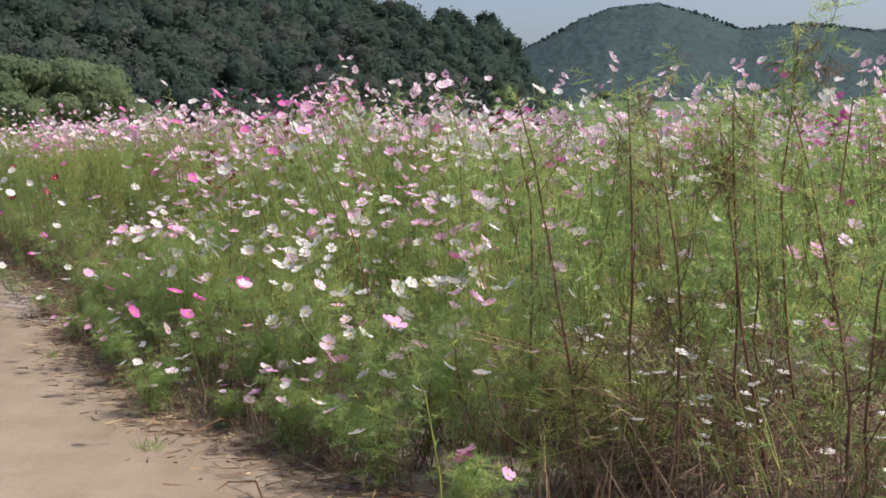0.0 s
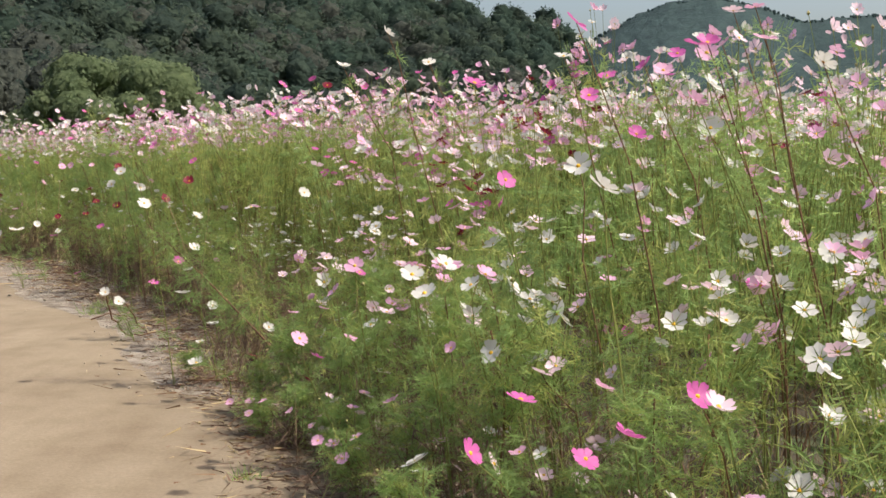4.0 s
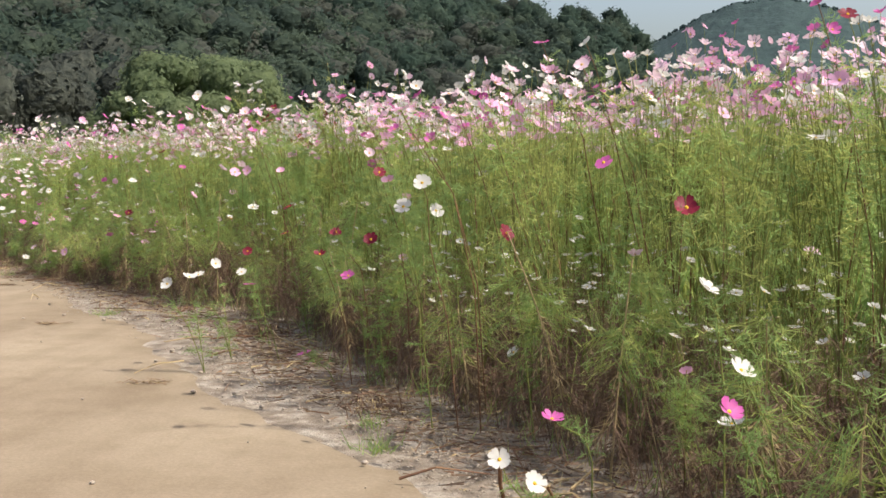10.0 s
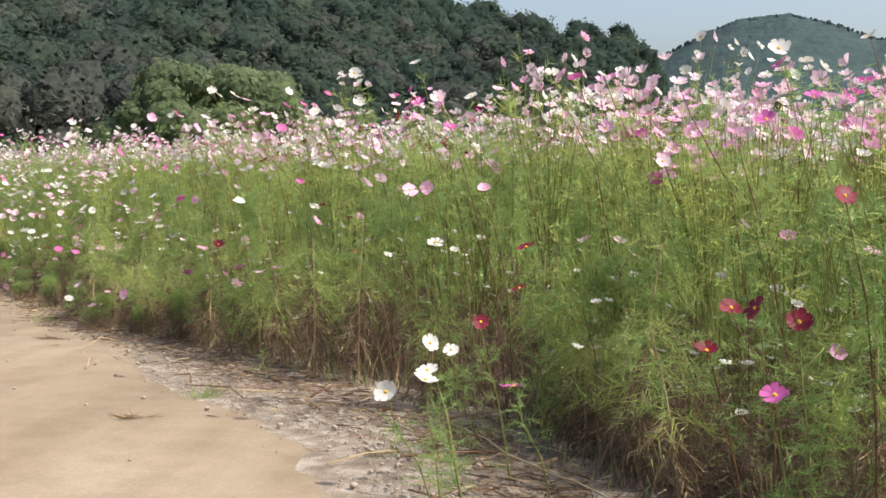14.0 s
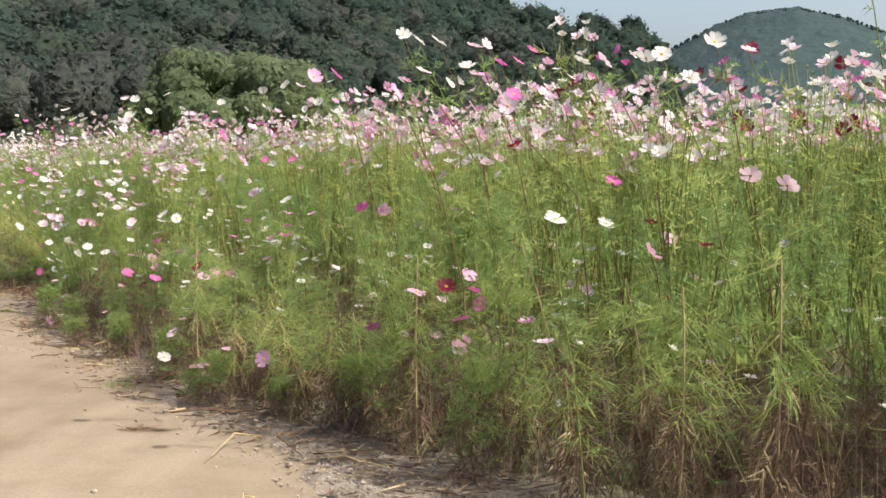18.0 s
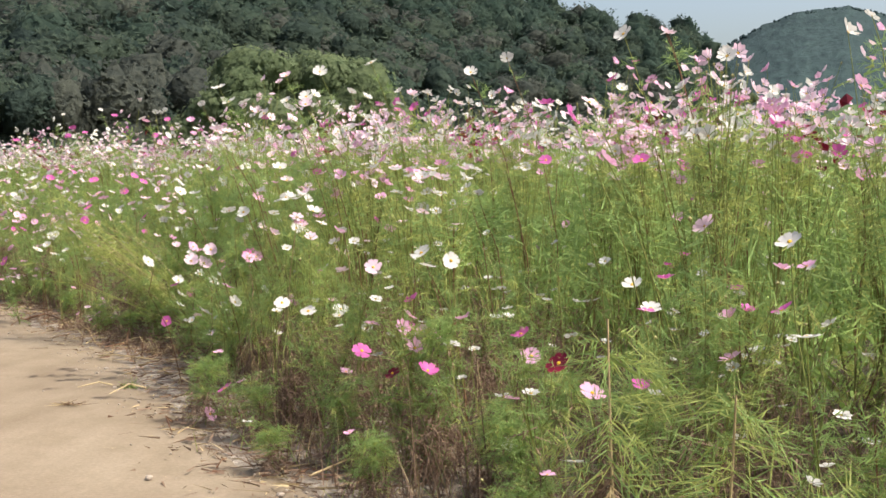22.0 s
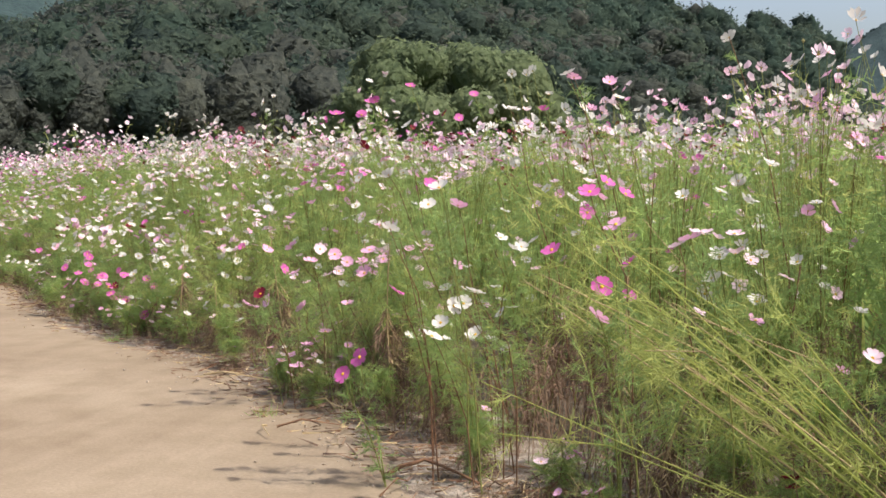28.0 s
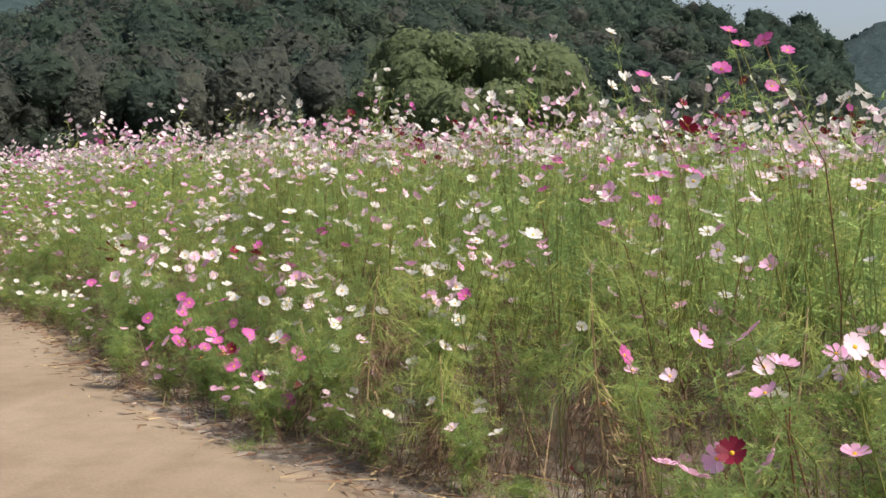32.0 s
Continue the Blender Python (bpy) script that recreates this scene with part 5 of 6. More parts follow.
HEADS_BEND = [
    (-1.17, 7.68, 1.60, "m"), (-0.73, 7.76, 1.72, "p"), (-1.29, 8.46, 1.74, "w"), (-2.11, 8.97, 1.90, "w"), (-1.92, 9.11, 1.77, "w"), (-2.14, 9.22, 1.72, "w"),
    (-2.39, 9.45, 1.78, "w"), (-3.33, 9.68, 0.55, "w"), (-3.71, 10.98, 0.61, "m"), (-3.68, 11.14, 0.54, "w"), (-3.65, 11.17, 0.69, "w"), (-3.71, 11.49, 0.89, "w"),
    (-3.77, 11.53, 1.14, "c"), (-4.19, 12.04, 0.35, "m"), (-4.07, 12.82, 1.69, "b"), (-4.79, 13.18, 1.19, "w"), (-4.04, 13.34, 1.83, "w"), (-4.25, 13.81, 1.88, "m"),
    (-5.05, 13.91, 1.19, "p"), (-5.38, 14.19, 0.91, "c"), (-5.14, 14.19, 1.23, "c"), (-5.59, 14.29, 0.21, "m"), (-5.50, 14.31, 0.77, "c"),
]
HEADS_WALL = [
    (-5.42, 14.38, 0.89, "c"), (-6.10, 15.05, 0.52, "m"), (-5.97, 16.57, 1.78, "w"), (-5.72, 16.71, 1.78, "w"), (-6.32, 16.87, 1.22, "p"), (-5.85, 16.99, 1.79, "m"),
    (-6.45, 17.72, 1.75, "w"), (-7.51, 19.17, 1.76, "w"), (-7.78, 19.25, 1.76, "w"), (-7.68, 19.34, 1.77, "b"), (-8.26, 19.49, 1.85, "b"), (-9.31, 19.72, 0.36, "p"),
    (-8.55, 19.77, 1.91, "w"), (-8.64, 19.89, 1.95, "w"), (-8.47, 19.92, 1.92, "w"), (-8.33, 19.97, 1.80, "w"), (-9.05, 20.27, 1.79, "m"), (-8.20, 20.56, 1.87, "m"),
    (-10.11, 20.75, 0.33, "b"), (-10.05, 20.81, 0.47, "w"), (-10.00, 20.99, 0.64, "p"), (-10.11, 21.23, 0.69, "c"), (-10.65, 21.97, 0.53, "m"),
]
HEADS_HOLLOW = [
    (-10.69, 22.24, 0.92, "w"), (-10.75, 22.46, 0.96, "w"), (-11.86, 23.13, 0.22, "m"), (-11.97, 23.22, 0.07, "p"), (-10.61, 23.44, 1.20, "w"), (-12.24, 23.73, 0.82, "b"),
    (-10.71, 23.79, 1.22, "w"), (-11.96, 23.86, 0.83, "p"), (-11.82, 24.06, 1.34, "w"), (-12.05, 24.20, 0.83, "m"), (-12.23, 24.22, 1.81, "w"), (-12.71, 24.28, 0.77, "w"),
    (-11.33, 24.30, 1.95, "w"), (-12.43, 24.36, 0.83, "p"), (-11.66, 24.39, 1.91, "w"), (-10.96, 24.42, 1.29, "m"), (-11.96, 24.72, 1.26, "b"), (-12.15, 24.72, 1.15, "p"),
    (-12.31, 24.98, 1.35, "w"), (-12.70, 25.09, 1.17, "w"), (-12.93, 25.66, 0.44, "m"), (-13.71, 25.92, 1.12, "p"), (-13.99, 25.97, 0.87, "p"),
]
HEADS_FAN = [
    (-13.04, 25.98, 0.72, "w"), (-13.76, 26.59, 1.06, "b"), (-14.08, 26.59, 1.25, "m"), (-13.68, 26.68, 1.10, "b"), (-14.68, 26.76, 1.26, "w"), (-14.74, 26.90, 0.66, "w"),
    (-14.92, 26.92, 1.09, "w"), (-14.57, 26.95, 0.84, "w"), (-14.77, 26.96, 1.19, "w"), (-14.91, 26.98, 0.83, "m"), (-14.64, 27.04, 0.78, "w"), (-14.10, 27.14, 1.23, "p"),
    (-14.62, 27.20, 0.63, "w"), (-14.71, 27.25, 1.18, "p"), (-14.80, 27.34, 0.59, "w"), (-14.87, 27.43, 1.26, "m"), (-15.04, 27.45, 1.07, "w"), (-13.58, 27.79, 1.93, "w"),
    (-16.04, 28.34, 0.66, "c"), (-16.13, 28.39, 0.59, "p"), (-15.33, 28.40, 1.31, "w"), (-16.07, 28.53, 0.60, "p"), (-16.20, 28.65, 0.55, "p"),
]
HEADS_DRIFT = [
    (-15.95, 28.65, 0.75, "p"), (-16.12, 28.65, 0.88, "p"), (-15.64, 28.65, 0.82, "p"), (-15.54, 28.65, 0.76, "p"), (-15.43, 28.65, 0.84, "p"), (-15.51, 28.65, 0.89, "p"),
    (-15.77, 28.65, 0.42, "p"), (-15.88, 28.65, 0.34, "p"), (-15.99, 28.70, 0.90, "p"), (-15.93, 28.72, 0.55, "p"), (-15.90, 28.77, 0.81, "p"), (-15.70, 28.84, 0.56, "p"),
    (-14.80, 28.87, 0.60, "w"), (-14.90, 29.32, 1.40, "m"), (-16.37, 29.61, 0.69, "m"), (-16.46, 29.90, 0.46, "c"), (-16.57, 30.01, 0.16, "c"), (-15.90, 30.12, 1.82, "m"),
    (-15.98, 30.27, 1.82, "m"), (-16.05, 30.31, 1.73, "m"), (-16.81, 30.47, 1.06, "w"), (-16.15, 30.58, 1.29, "w"), (-16.86, 30.60, 1.05, "w"),
]
HEADS_END = [
    (-15.96, 30.64, 1.42, "m"), (-16.18, 30.81, 1.53, "c"), (-17.18, 30.87, 0.75, "m"), (-18.58, 31.42, 0.26, "m"), (-16.41, 31.55, 1.81, "m"), (-18.06, 31.68, 0.50, "m"),
    (-18.99, 31.69, 0.36, "m"), (-18.44, 32.01, 1.09, "w"), (-17.86, 32.25, 0.86, "w"), (-15.66, 32.40, 2.01, "m"), (-16.65, 32.57, 2.15, "w"), (-16.59, 32.65, 1.90, "w"),
]
for stretch in (HEADS_START, HEADS_BEND, HEADS_WALL, HEADS_HOLLOW, HEADS_FAN, HEADS_DRIFT, HEADS_END, TALL_FIRST, TALL_SECOND, TALL_THIRD, TALL_FOURTH, TALL_FIFTH, TALL_SIXTH, TALL_SEVENTH, TALL_LAST, NEAR_FIRST, NEAR_SECOND, NEAR_THIRD, NEAR_LAST):
    for head in stretch:
        tall_plant(*head)


def leaning_plant(base, tip, stems, straw_coloured, label, thick=0.0026, sprays=8):
    root = tagged(new("leaning_cosmos"), label, "flower")
    root.location = (base[0], base[1], 0)
    green = Soup()
    tones = (M_RED, M_DRY) if sprays < 5 else (M_STRAW, M_PALE)
    d = np.array(tip) - np.array([base[0], base[1], 0])
    for k in range(stems):
        j = rng.normal(0, 0.14 if stems < 30 else 0.19, 3) * (1 if stems > 1 else 0)
        o = np.append(rng.normal(0, 0.06, 2) if stems > 1 else (0, 0), 0)
        arch = rng.uniform(0.0, 0.12)
        line = np.array([o, o + d * 0.3 + (0, 0, arch) + j * 0.3, o + d * 0.65 + j * 0.7 + (0, 0, 1.2 * arch), d * rng.uniform(0.75, 1.1) + j])
        one = Soup()
        tube(one, line, 0.008 if stems == 1 else thick, 0.0015, tones[rng.random() < 0.5] if straw_coloured else M_RED, 5)
        part("stem", one, root, smooth=True)
        n = sprays if stems > 1 else 44
        t = rng.uniform(0.25, 1.0, n)
        b = np.stack([np.interp(t, (0, 0.3, 0.65, 1), line[:, i]) for i in range(3)], 1)
        w = unit(rng.normal(size=(n, 3)) + unit(d) * 0.8)
        feather(green, b, w, rng.uniform(0.10, 0.18, n), 0.0036, tones[1] if straw_coloured else M_LEAF, 14)
    part("leaves", green, root)
    return root


leaning_plant((-2.66, 9.8), (-3.57, 9.8, 0.94), 1, False, "bent cosmos stem leaning out with fresh green leaves")
leaning_plant((-12.75, 25.9), (-14.05, 26.0, 0.95), 30, True, "fan of leaning straw-coloured cosmos stems", 0.0034)
leaning_plant((-13.15, 27.2), (-14.0, 27.3, 0.80), 9, True, "leaning yellowed cosmos stems")
leaning_plant((-13.35, 28.9), (-14.35, 28.35, 0.62), 14, True, "leaning yellowed cosmos stems", 0.003)
leaning_plant((-13.55, 29.0), (-14.3, 28.2, 0.30), 22, True, "tangle of leaning reddish brown stems", 0.0036, 2)
leaning_plant((-14.75, 30.5), (-15.6, 30.0, 0.45), 12, True, "tangle of leaning reddish brown stems", 0.0034, 2)
leaning_plant((-2.2, 11.1), (-2.5, 10.5, 0.35), 10, True, "leaning yellowed cosmos stems", 0.003)
leaning_plant((1.2, 4.9), (0.35, 4.6, 0.42), 30, True, "tangle of leaning dry straw stems", 0.0045, 6)
leaning_plant((1.05, 5.6), (0.3, 5.3, 0.55), 26, True, "tangle of leaning dry straw stems", 0.0042, 6)
leaning_plant((1.75, 5.2), (0.75, 5.5, 0.50), 26, True, "tangle of leaning dry straw stems", 0.004, 2)
leaning_plant((1.5, 4.55), (0.6, 4.6, 0.28), 26, True, "tangle of leaning dry straw stems", 0.004, 2)

def bare_stalk(x, y, height, tone):
    """A tall stalk, brown and bare below, with thin green sprays and a few heads above."""
    root = tagged(new("bare_cosmos"), "tall cosmos with a bare dark reddish stalk and thin green top", "flower", "bare stalks over the dry tangle")
    root.location = (x, y, 0)
    lean, bow = rng.normal(0, 0.12, 2), rng.normal(0, 0.07, 2)
    zz = np.linspace(0, height, 7)
    line = np.column_stack([lean[0] * zz + bow[0] * zz * zz + rng.normal(0, 0.010, 7), lean[1] * zz + bow[1] * zz * zz, zz])
    line[0] = 0
    main, green, dead = Soup(), Soup(), Soup()
    tube(main, line, 0.0075, 0.003, tone, 5)
    part("stem", main, root, "dark reddish brown stalk", smooth=True)
    ends = []
    for k in range(6):
        z = rng.uniform(0.25, 0.9) * height
        b = np.array([np.interp(z, zz, line[:, i]) for i in range(3)])
        a, L = rng.uniform(0, 6.3), rng.uniform(0.18, 0.42)
        e = b + np.array([0.45 * L * math.cos(a), 0.45 * L * math.sin(a), 0.9 * L])
        side = Soup()
        tube(side, [b, (b + e) / 2 + (0.03 * math.cos(a), 0.03 * math.sin(a), -0.01), e], 0.0032, 0.0015, M_RED if z < 0.6 * height else M_STEM, 3)
        part("branch", side, root, smooth=True)
        ends.append((b, e))
    for soup, n, lo, hi, mats in ((green, 110, 0.5, 1.0, (M_LEAF, M_PALE)), (dead, 70, 0.05, 0.6, (M_DRY, M_RED))):
        which, t = rng.integers(0, 7, n), rng.uniform(lo, hi, n)
        b = np.stack([np.interp(t * height, zz, line[:, i]) for i in range(3)], 1)
        for k, (p0, p1) in enumerate(ends):
            sel = (which == k) & (p1[2] > lo * height)
            b[sel] = p0 + (p1 - p0) * rng.uniform(0.1, 1, (sel.sum(), 1))
        way = unit(np.column_stack([rng.normal(0, 1, (n, 2)), rng.normal(0.3 if soup is green else -0.7, 0.5, n)]))
        for j, mt in enumerate(mats):
            pick = np.arange(n) % 3 == 0 if j else np.arange(n) % 3 > 0
            feather(soup, b[pick], way[pick], rng.uniform(0.07, 0.15, pick.sum()), 0.0036, mt, 9, 0.2)
    part("leaves", green, root)
    part("dry_leaves", dead, root, "withered brown lower leaves")
    return root


for x, y, h in ((0.56, 4.5, 1.6), (0.76, 4.7, 1.66), (0.84, 4.3, 1.45), (1.02, 4.9, 1.72), (1.14, 4.5, 1.55), (1.2, 4.1, 1.5), (1.42, 4.4, 1.85), (1.33, 3.75, 1.55), (1.62, 4.8, 1.6),
                (0.40, 5.0, 1.4), (1.5, 5.4, 1.6), (1.28, 5.9, 1.5), (1.5, 3.9, 1.35)):
    bare_stalk(x, y, h, M_RED)

# ---- plants with drooping sprays and withered leaves along the edge ----
def drooping_kind(height):
    root = tagged(new("withering_cosmos"), "bending cosmos plant with drooping green sprays and tan withered leaves", "flower", "withering plants along the track")
    lean = rng.normal(0, 0.12, 2)
    zz = np.linspace(0, height, 6)
    line = np.column_stack([lean[0] * zz * zz, lean[1] * zz * zz, zz])
    stalk, green, dead = Soup(), Soup(), Soup()
    tube(stalk, line, 0.006, 0.003, M_STRAW, 5)

    def sprays(soup, n, lo, hi, down, size, width, mats):
        z = rng.uniform(lo, hi, n) * height
        b = np.stack([np.interp(z, zz, line[:, k]) for k in range(3)], 1)
        az = rng.uniform(0, 6.3, n)
        w = unit(np.stack([np.cos(az), np.sin(az), rng.normal(down, 0.25, n)], 1))
        for mt in set(mats):
            sel = rng.choice(mats, n) == mt
            if sel.any():
                feather(soup, b[sel], w[sel], size * rng.uniform(0.7, 1.3, sel.sum()), width, mt, 12, 0.55)
    sprays(green, 32, 0.52, 1.0, 0.1, 0.21, 0.0046, [M_PALE, M_PALE, M_LEAF])
    sprays(dead, 34, 0.15, 0.62, -0.9, 0.14, 0.0065, [M_DRY, M_DRY, M_STRAW])
    for arr in dead.v:
        arr[:, 2] = np.maximum(arr[:, 2], 0.01)
    part("stem", stalk, root, smooth=True)
    part("leaves", green, root)
    part("dry_leaves", dead, root, "tan withered hanging leaves")
    return root


droop_kinds = [drooping_kind(h) for h in (0.45, 0.6, 0.75, 0.9, 1.0, 0.55)]
for i, y in enumerate(np.concatenate([np.linspace(10.4, 15.4, 9), np.linspace(15.4, 20.5, 24), np.linspace(23.5, 31, 22)])):
    p = spot(y + rng.uniform(-0.1, 0.1), float(np.interp(y, SET_Y, SET_BACK)) + rng.uniform(-0.12, 0.3))
    if hollow(p) and i >= 6:
        continue
    m = pose(p[0], p[1], 0, rng.normal(0, 6), rng.normal(0, 6), rng.uniform(0, 360))
    if i < 6:
        droop_kinds[i].matrix_basis = m
    else:
        copy_thing(droop_kinds[int(rng.integers(6))], m)

# ---- grass tufts and pebbles on the verge ----
def tuft(x, y, size):
    root = tagged(new("grass_tuft"), "small green grass tuft at the edge of the sandy track", "grass", "grass tufts on the verge")
    root.location = (x, y, 0.0)
    s = Soup()
    n = 60
    az, el = rng.uniform(0, 6.3, n), rng.uniform(0.5, 1.4, n)
    way = np.stack([np.cos(el) * np.cos(az), np.cos(el) * np.sin(az), np.sin(el)], 1)
    strips(s, np.column_stack([rng.normal(0, 0.04 * size, (n, 2)), np.zeros(n)]), way, rng.uniform(0.06, 0.16, n) * size, 0.005, np.where(rng.random(n) < 0.3, M_PALE, M_LEAF), 0.2)
    part("tuft", s, root)


for y, u, k in ((13.1, -0.35, 1.2), (13.5, -0.2, 0.8), (5.6, -0.45, 0.9), (8.0, -0.3, 0.8), (17.6, -0.3, 1.0), (20.9, -0.25, 1.0), (24.3, -0.2, 0.8), (28.4, -0.3, 0.9), (30.9, -0.25, 0.8), (33.5, -0.2, 0.9)):
    p = spot(y, u)
    tuft(p[0], p[1], k)

STONE = solid_mat("stone", [(0.3, (0.24, 0.195, 0.15)), (0.7, (0.42, 0.36, 0.295))], 6, 0.9, 0.4, 60, 0.005)
stone_meshes = []
for k in range(6):
    v = ICO_V * (0.8 + 0.3 * rng.random((len(ICO_V), 1))) * (1, rng.uniform(0.7, 1), rng.uniform(0.45, 0.7))
    stone_meshes.append(Soup().add(v, ICO_F, 0).mesh("pebble", [STONE], True))
for i in range(300):
    y, u = (rng.uniform(9.5, 20) if i % 5 else rng.uniform(20, 36)), rng.normal(-0.16, 0.2)
    if i % 9 == 0:
        u -= rng.uniform(0.2, 1.6)
    p = spot(y, u)
    r = 0.005 + 0.014 * rng.random() ** 2
    ob = new("pebble", stone_meshes[i % 6])
    ob.parent = verge
    ob.matrix_basis = pose(p[0], p[1], 0.018 + r * 0.15, 0, 0, rng.uniform(0, 360)) @ Matrix.Diagonal((r, r, r, 1))
grit = Soup()
OCT_V = np.array([(1, 0, 0), (0, 1, 0), (-1, 0, 0), (0, -1, 0), (0, 0, 1), (0, 0, -1)], float)
OCT_F = np.array([(0, 1, 4), (1, 2, 4), (2, 3, 4), (3, 0, 4), (1, 0, 5), (2, 1, 5), (3, 2, 5), (0, 3, 5)])
small = [Soup().add(OCT_V * (0.75 + 0.5 * rng.random((6, 1))) * (1, 0.8, 0.6), OCT_F, 0) for _ in range(6)]
for i in range(9000):
    y, u = (rng.uniform(9.8, 19.5) if i % 6 else rng.uniform(19.5, 31)), rng.normal(-0.1, 0.17)
    p = spot(y, u)
    r = 0.003 + 0.010 * rng.random() ** 3
    grit.join(small[i % 6], (r, r, r), rng.uniform(0, 6), (0, 0), (p[0], p[1], 0.016))
ob = new("grit", grit.mesh("grit", [STONE], True))
ob.parent = verge
tagged(ob, "pale grit and small stones", kind="stuff")

# ---- low pale grass along the foot of the plants ----
n = 11000
yy = rng.uniform(1.5, 42, n)
uu = rng.normal(0.1, 0.14, n) + np.interp(yy, SET_Y, SET_BACK)
base = np.column_stack([np.array([spot(a, b) for a, b in zip(yy, uu)]), np.zeros(n)])
clump = np.array([noise.noise(Vector((a * 2.2, b * 2.2, 6.0))) for a, b in base[:, :2]])
keep = clump > -0.12
base, n = base[keep], int(keep.sum())
way = unit(np.column_stack([rng.normal(0, 0.45, (n, 2)), np.ones(n)]))
fringe = Soup()
strips(fringe, base, way, rng.uniform(0.06, 0.27, n), rng.uniform(0.003, 0.006, n), rng.choice([M_PALE, M_STRAW, M_DRY, M_LEAF, M_DRY], n), 0.15)
tagged(new("grass_fringe", fringe.mesh("grass_fringe", PLANT_MATS)), "low pale grass at the foot of the flowers", "grass", kind="stuff")

# ---- fallen stems, twigs and dry tufts on the verge ----
def fallen(name, pts, r, mat, label):
    """A crooked stem that lies on the ground along the given places."""
    fine = []
    for a, b in zip(pts[:-1], pts[1:]):
        for t in (0, 0.33, 0.66):
            fine.append([a[k] + (b[k] - a[k]) * t + (rng.normal(0, 0.008) if t else 0) for k in range(3)])
    fine.append(list(pts[-1]))
    fine = np.array(fine)
    at = fine[0].copy()
    at[2] = 0
    s = Soup()
    tube(s, fine - at, r, r * 0.5, mat, 5)
    ob = new(name, s.mesh(name, PLANT_MATS, True))
    ob.location = at
    return tagged(ob, label, "twig")


fallen("fallen_stem", [(-4.35, 11.42, 0.34), (-4.34, 11.5, 0.15), (-4.27, 11.59, 0.03), (-4.16, 11.56, 0.025), (-4.0, 11.7, 0.05), (-3.8, 11.87, 0.03)], 0.007, M_RED, "curved brown cosmos stem lying on the verge")
fallen("fallen_stem", [(-4.2, 11.38, 0.28), (-4.14, 11.45, 0.12), (-4.1, 11.56, 0.03)], 0.005, M_RED, "thin curved brown stem rooted in the verge")
fallen("twig", [(-6.42, 16.6, 0.03), (-6.02, 15.76, 0.05), (-5.78, 15.42, 0.04), (-5.57, 15.17, 0.03)], 0.006, M_STRAW, "long reddish dry twig lying on the verge")
fallen("twig", [(-14.98, 27.12, 0.03), (-14.85, 27.24, 0.07), (-14.56, 27.03, 0.03)], 0.011, M_RED, "dark crooked twig at the edge of the track")
fallen("twig", [(-12.9, 25.5, 0.12), (-12.53, 24.96, 0.06), (-12.0, 24.25, 0.05), (-11.73, 24.04, 0.03)], 0.009, M_RED, "long dark branch lying along the verge")
fallen("twig", [(-11.4, 23.6, 0.16), (-11.15, 23.3, 0.05), (-10.95, 23.03, 0.03)], 0.007, M_RED, "dark bent branch under the flowers")
fallen("twig", [(-9.4, 20.9, 0.30), (-9.1, 20.6, 0.28), (-8.8, 20.3, 0.12), (-8.6, 20.0, 0.03)], 0.006, M_STRAW, "bare reddish stem hanging over the verge")
fallen("twig", [(-17.85, 30.77, 0.08), (-17.7, 30.72, 0.05), (-17.55, 30.65, 0.03)], 0.006, M_STRAW, "short dry twig under the flowers")


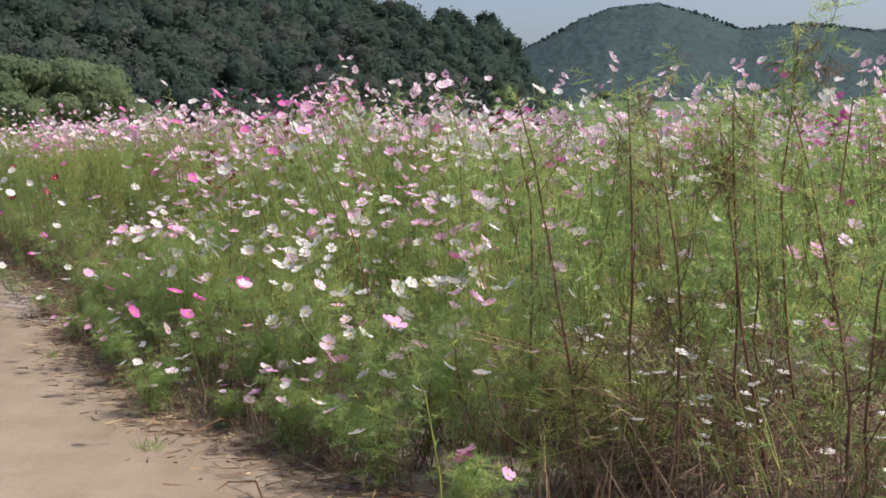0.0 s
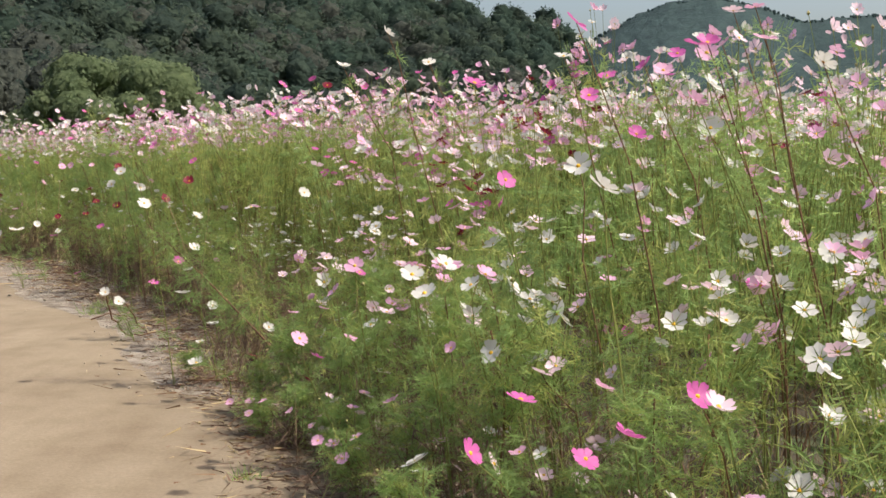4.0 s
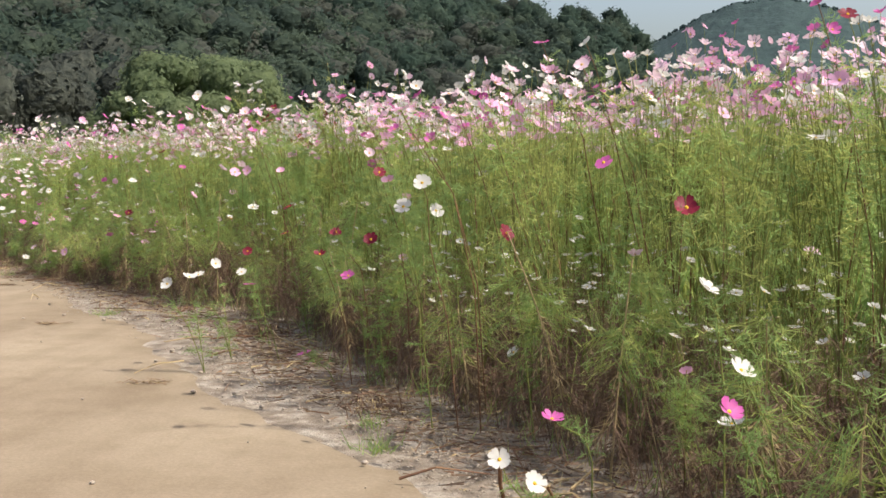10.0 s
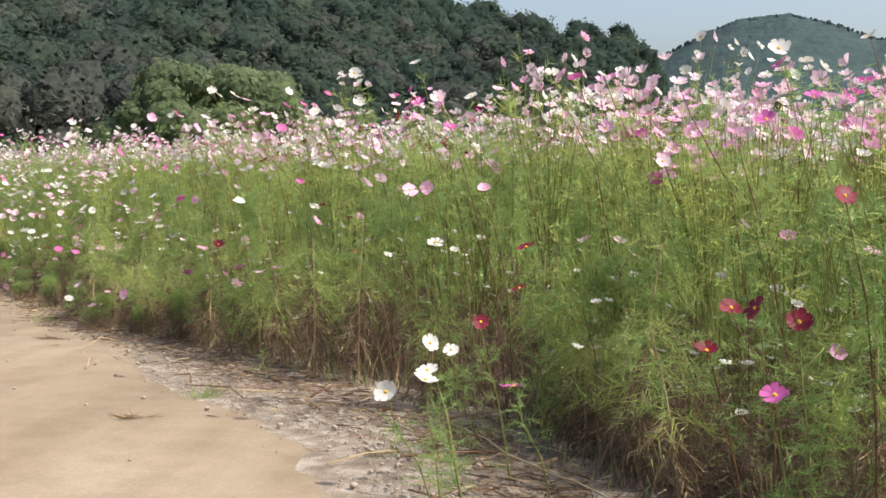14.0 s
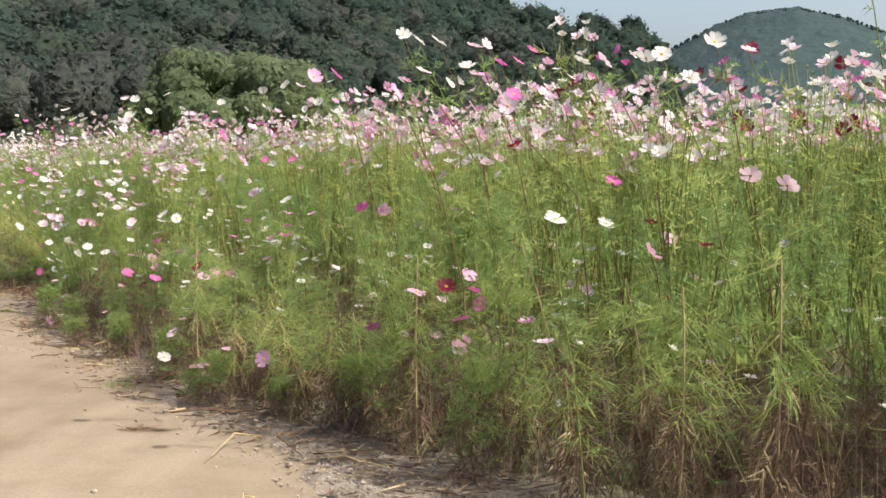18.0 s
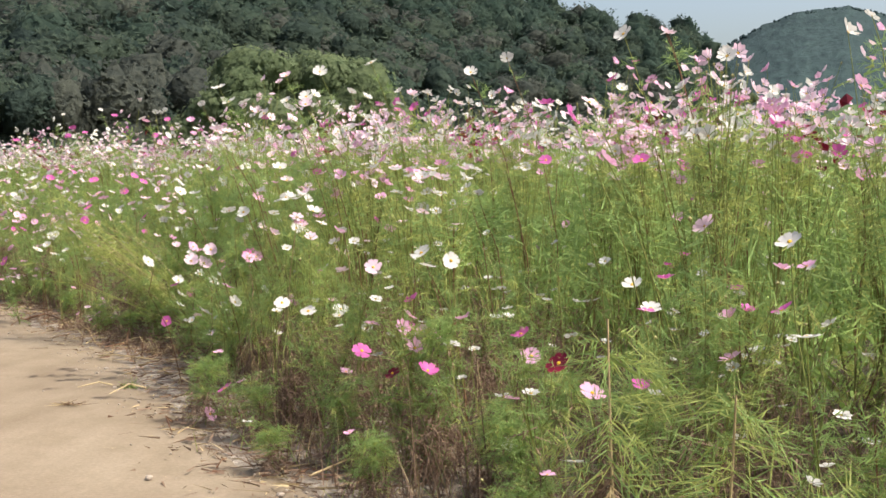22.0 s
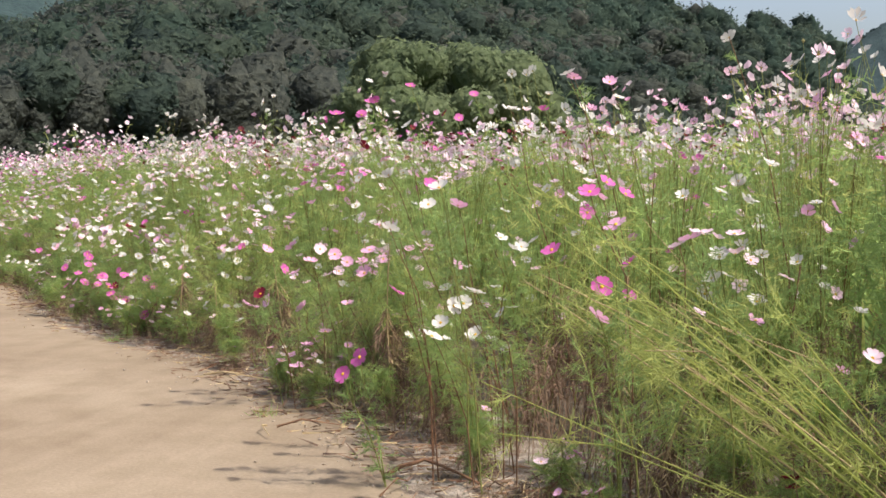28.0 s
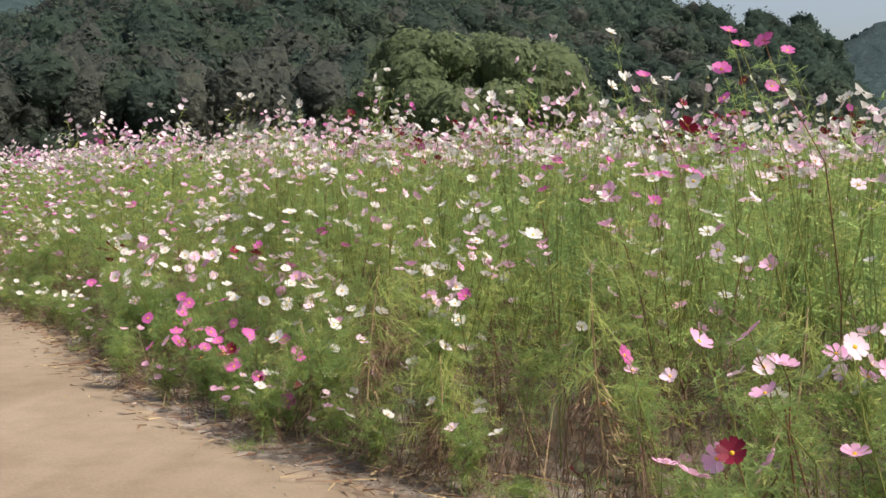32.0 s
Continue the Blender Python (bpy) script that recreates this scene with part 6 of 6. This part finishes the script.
def dry_tuft(x, y, reach):
    s = Soup()
    n = 70
    az = rng.uniform(0, 6.3, n)
    way = unit(np.stack([np.cos(az), 0.5 * np.sin(az), rng.uniform(0.02, 0.25, n)], 1))
    strips(s, np.column_stack([rng.normal(0, 0.25 * reach, n), rng.normal(0, 0.1 * reach, n), np.full(n, 0.006)]), way, rng.uniform(0.03, 0.12, n), 0.004, rng.choice([M_DRY, M_STRAW, M_RED], n))
    ob = new("dry_grass_tuft", s.mesh("dry_grass_tuft", PLANT_MATS))
    ob.location = (x, y, 0.016)
    tagged(ob, "flat tuft of dry grass lying on the sand", "grass", "dry tufts on the track")


for x, y, k in ((-1.47, 5.83, 0.35), (-8.17, 16.73, 0.14), (-6.53, 14.34, 0.3), (-9.9, 19.6, 0.15), (-12.9, 23.6, 0.15)):
    dry_tuft(x, y, k)


def dead_clump(x, y, size):
    """A clump of dead pale grass, its blades curling over."""
    s = Soup()
    n = 100
    az, el = rng.uniform(0, 6.3, n), rng.uniform(0.3, 1.4, n)
    way = np.stack([np.cos(el) * np.cos(az), np.cos(el) * np.sin(az), np.sin(el)], 1)
    foot = np.column_stack([rng.normal(0, 0.10 * size, (n, 2)), np.zeros(n)])
    half = rng.uniform(0.06, 0.14, n) * size
    kind = rng.choice([M_STRAW, M_DRY, M_DRY, M_RED], n)
    strips(s, foot, way, half, 0.008, kind)
    top = foot + way * (half * 0.75)[:, None]
    over = unit(way * (1, 1, 0.1) + rng.normal(0, 0.35, (n, 3)) - (0, 0, 0.25))
    strips(s, top, over, half * 0.8, 0.006, kind)
    for arr in s.v:
        arr[:, 2] = np.maximum(arr[:, 2], 0.005)
    ob = new("dead_grass_clump", s.mesh("dead_grass_clump", PLANT_MATS))
    ob.location = (x, y, 0.0)
    tagged(ob, "curling clump of dead pale brown grass on the verge", "grass", "dead grass clumps on the verge")


for x, y, k in ((-14.07, 26.61, 1.4), (-13.73, 26.14, 1.2), (-13.12, 25.60, 1.5), (-14.32, 26.80, 1.1), (-13.09, 25.54, 1.3), (-11.47, 24.02, 1.2), (-11.97, 24.45, 1.0), (-9.20, 21.52, 1.0), (-8.49, 19.76, 1.1), (-6.38, 16.35, 1.0), (-5.10, 13.70, 1.0)):
    dead_clump(x, y, k)
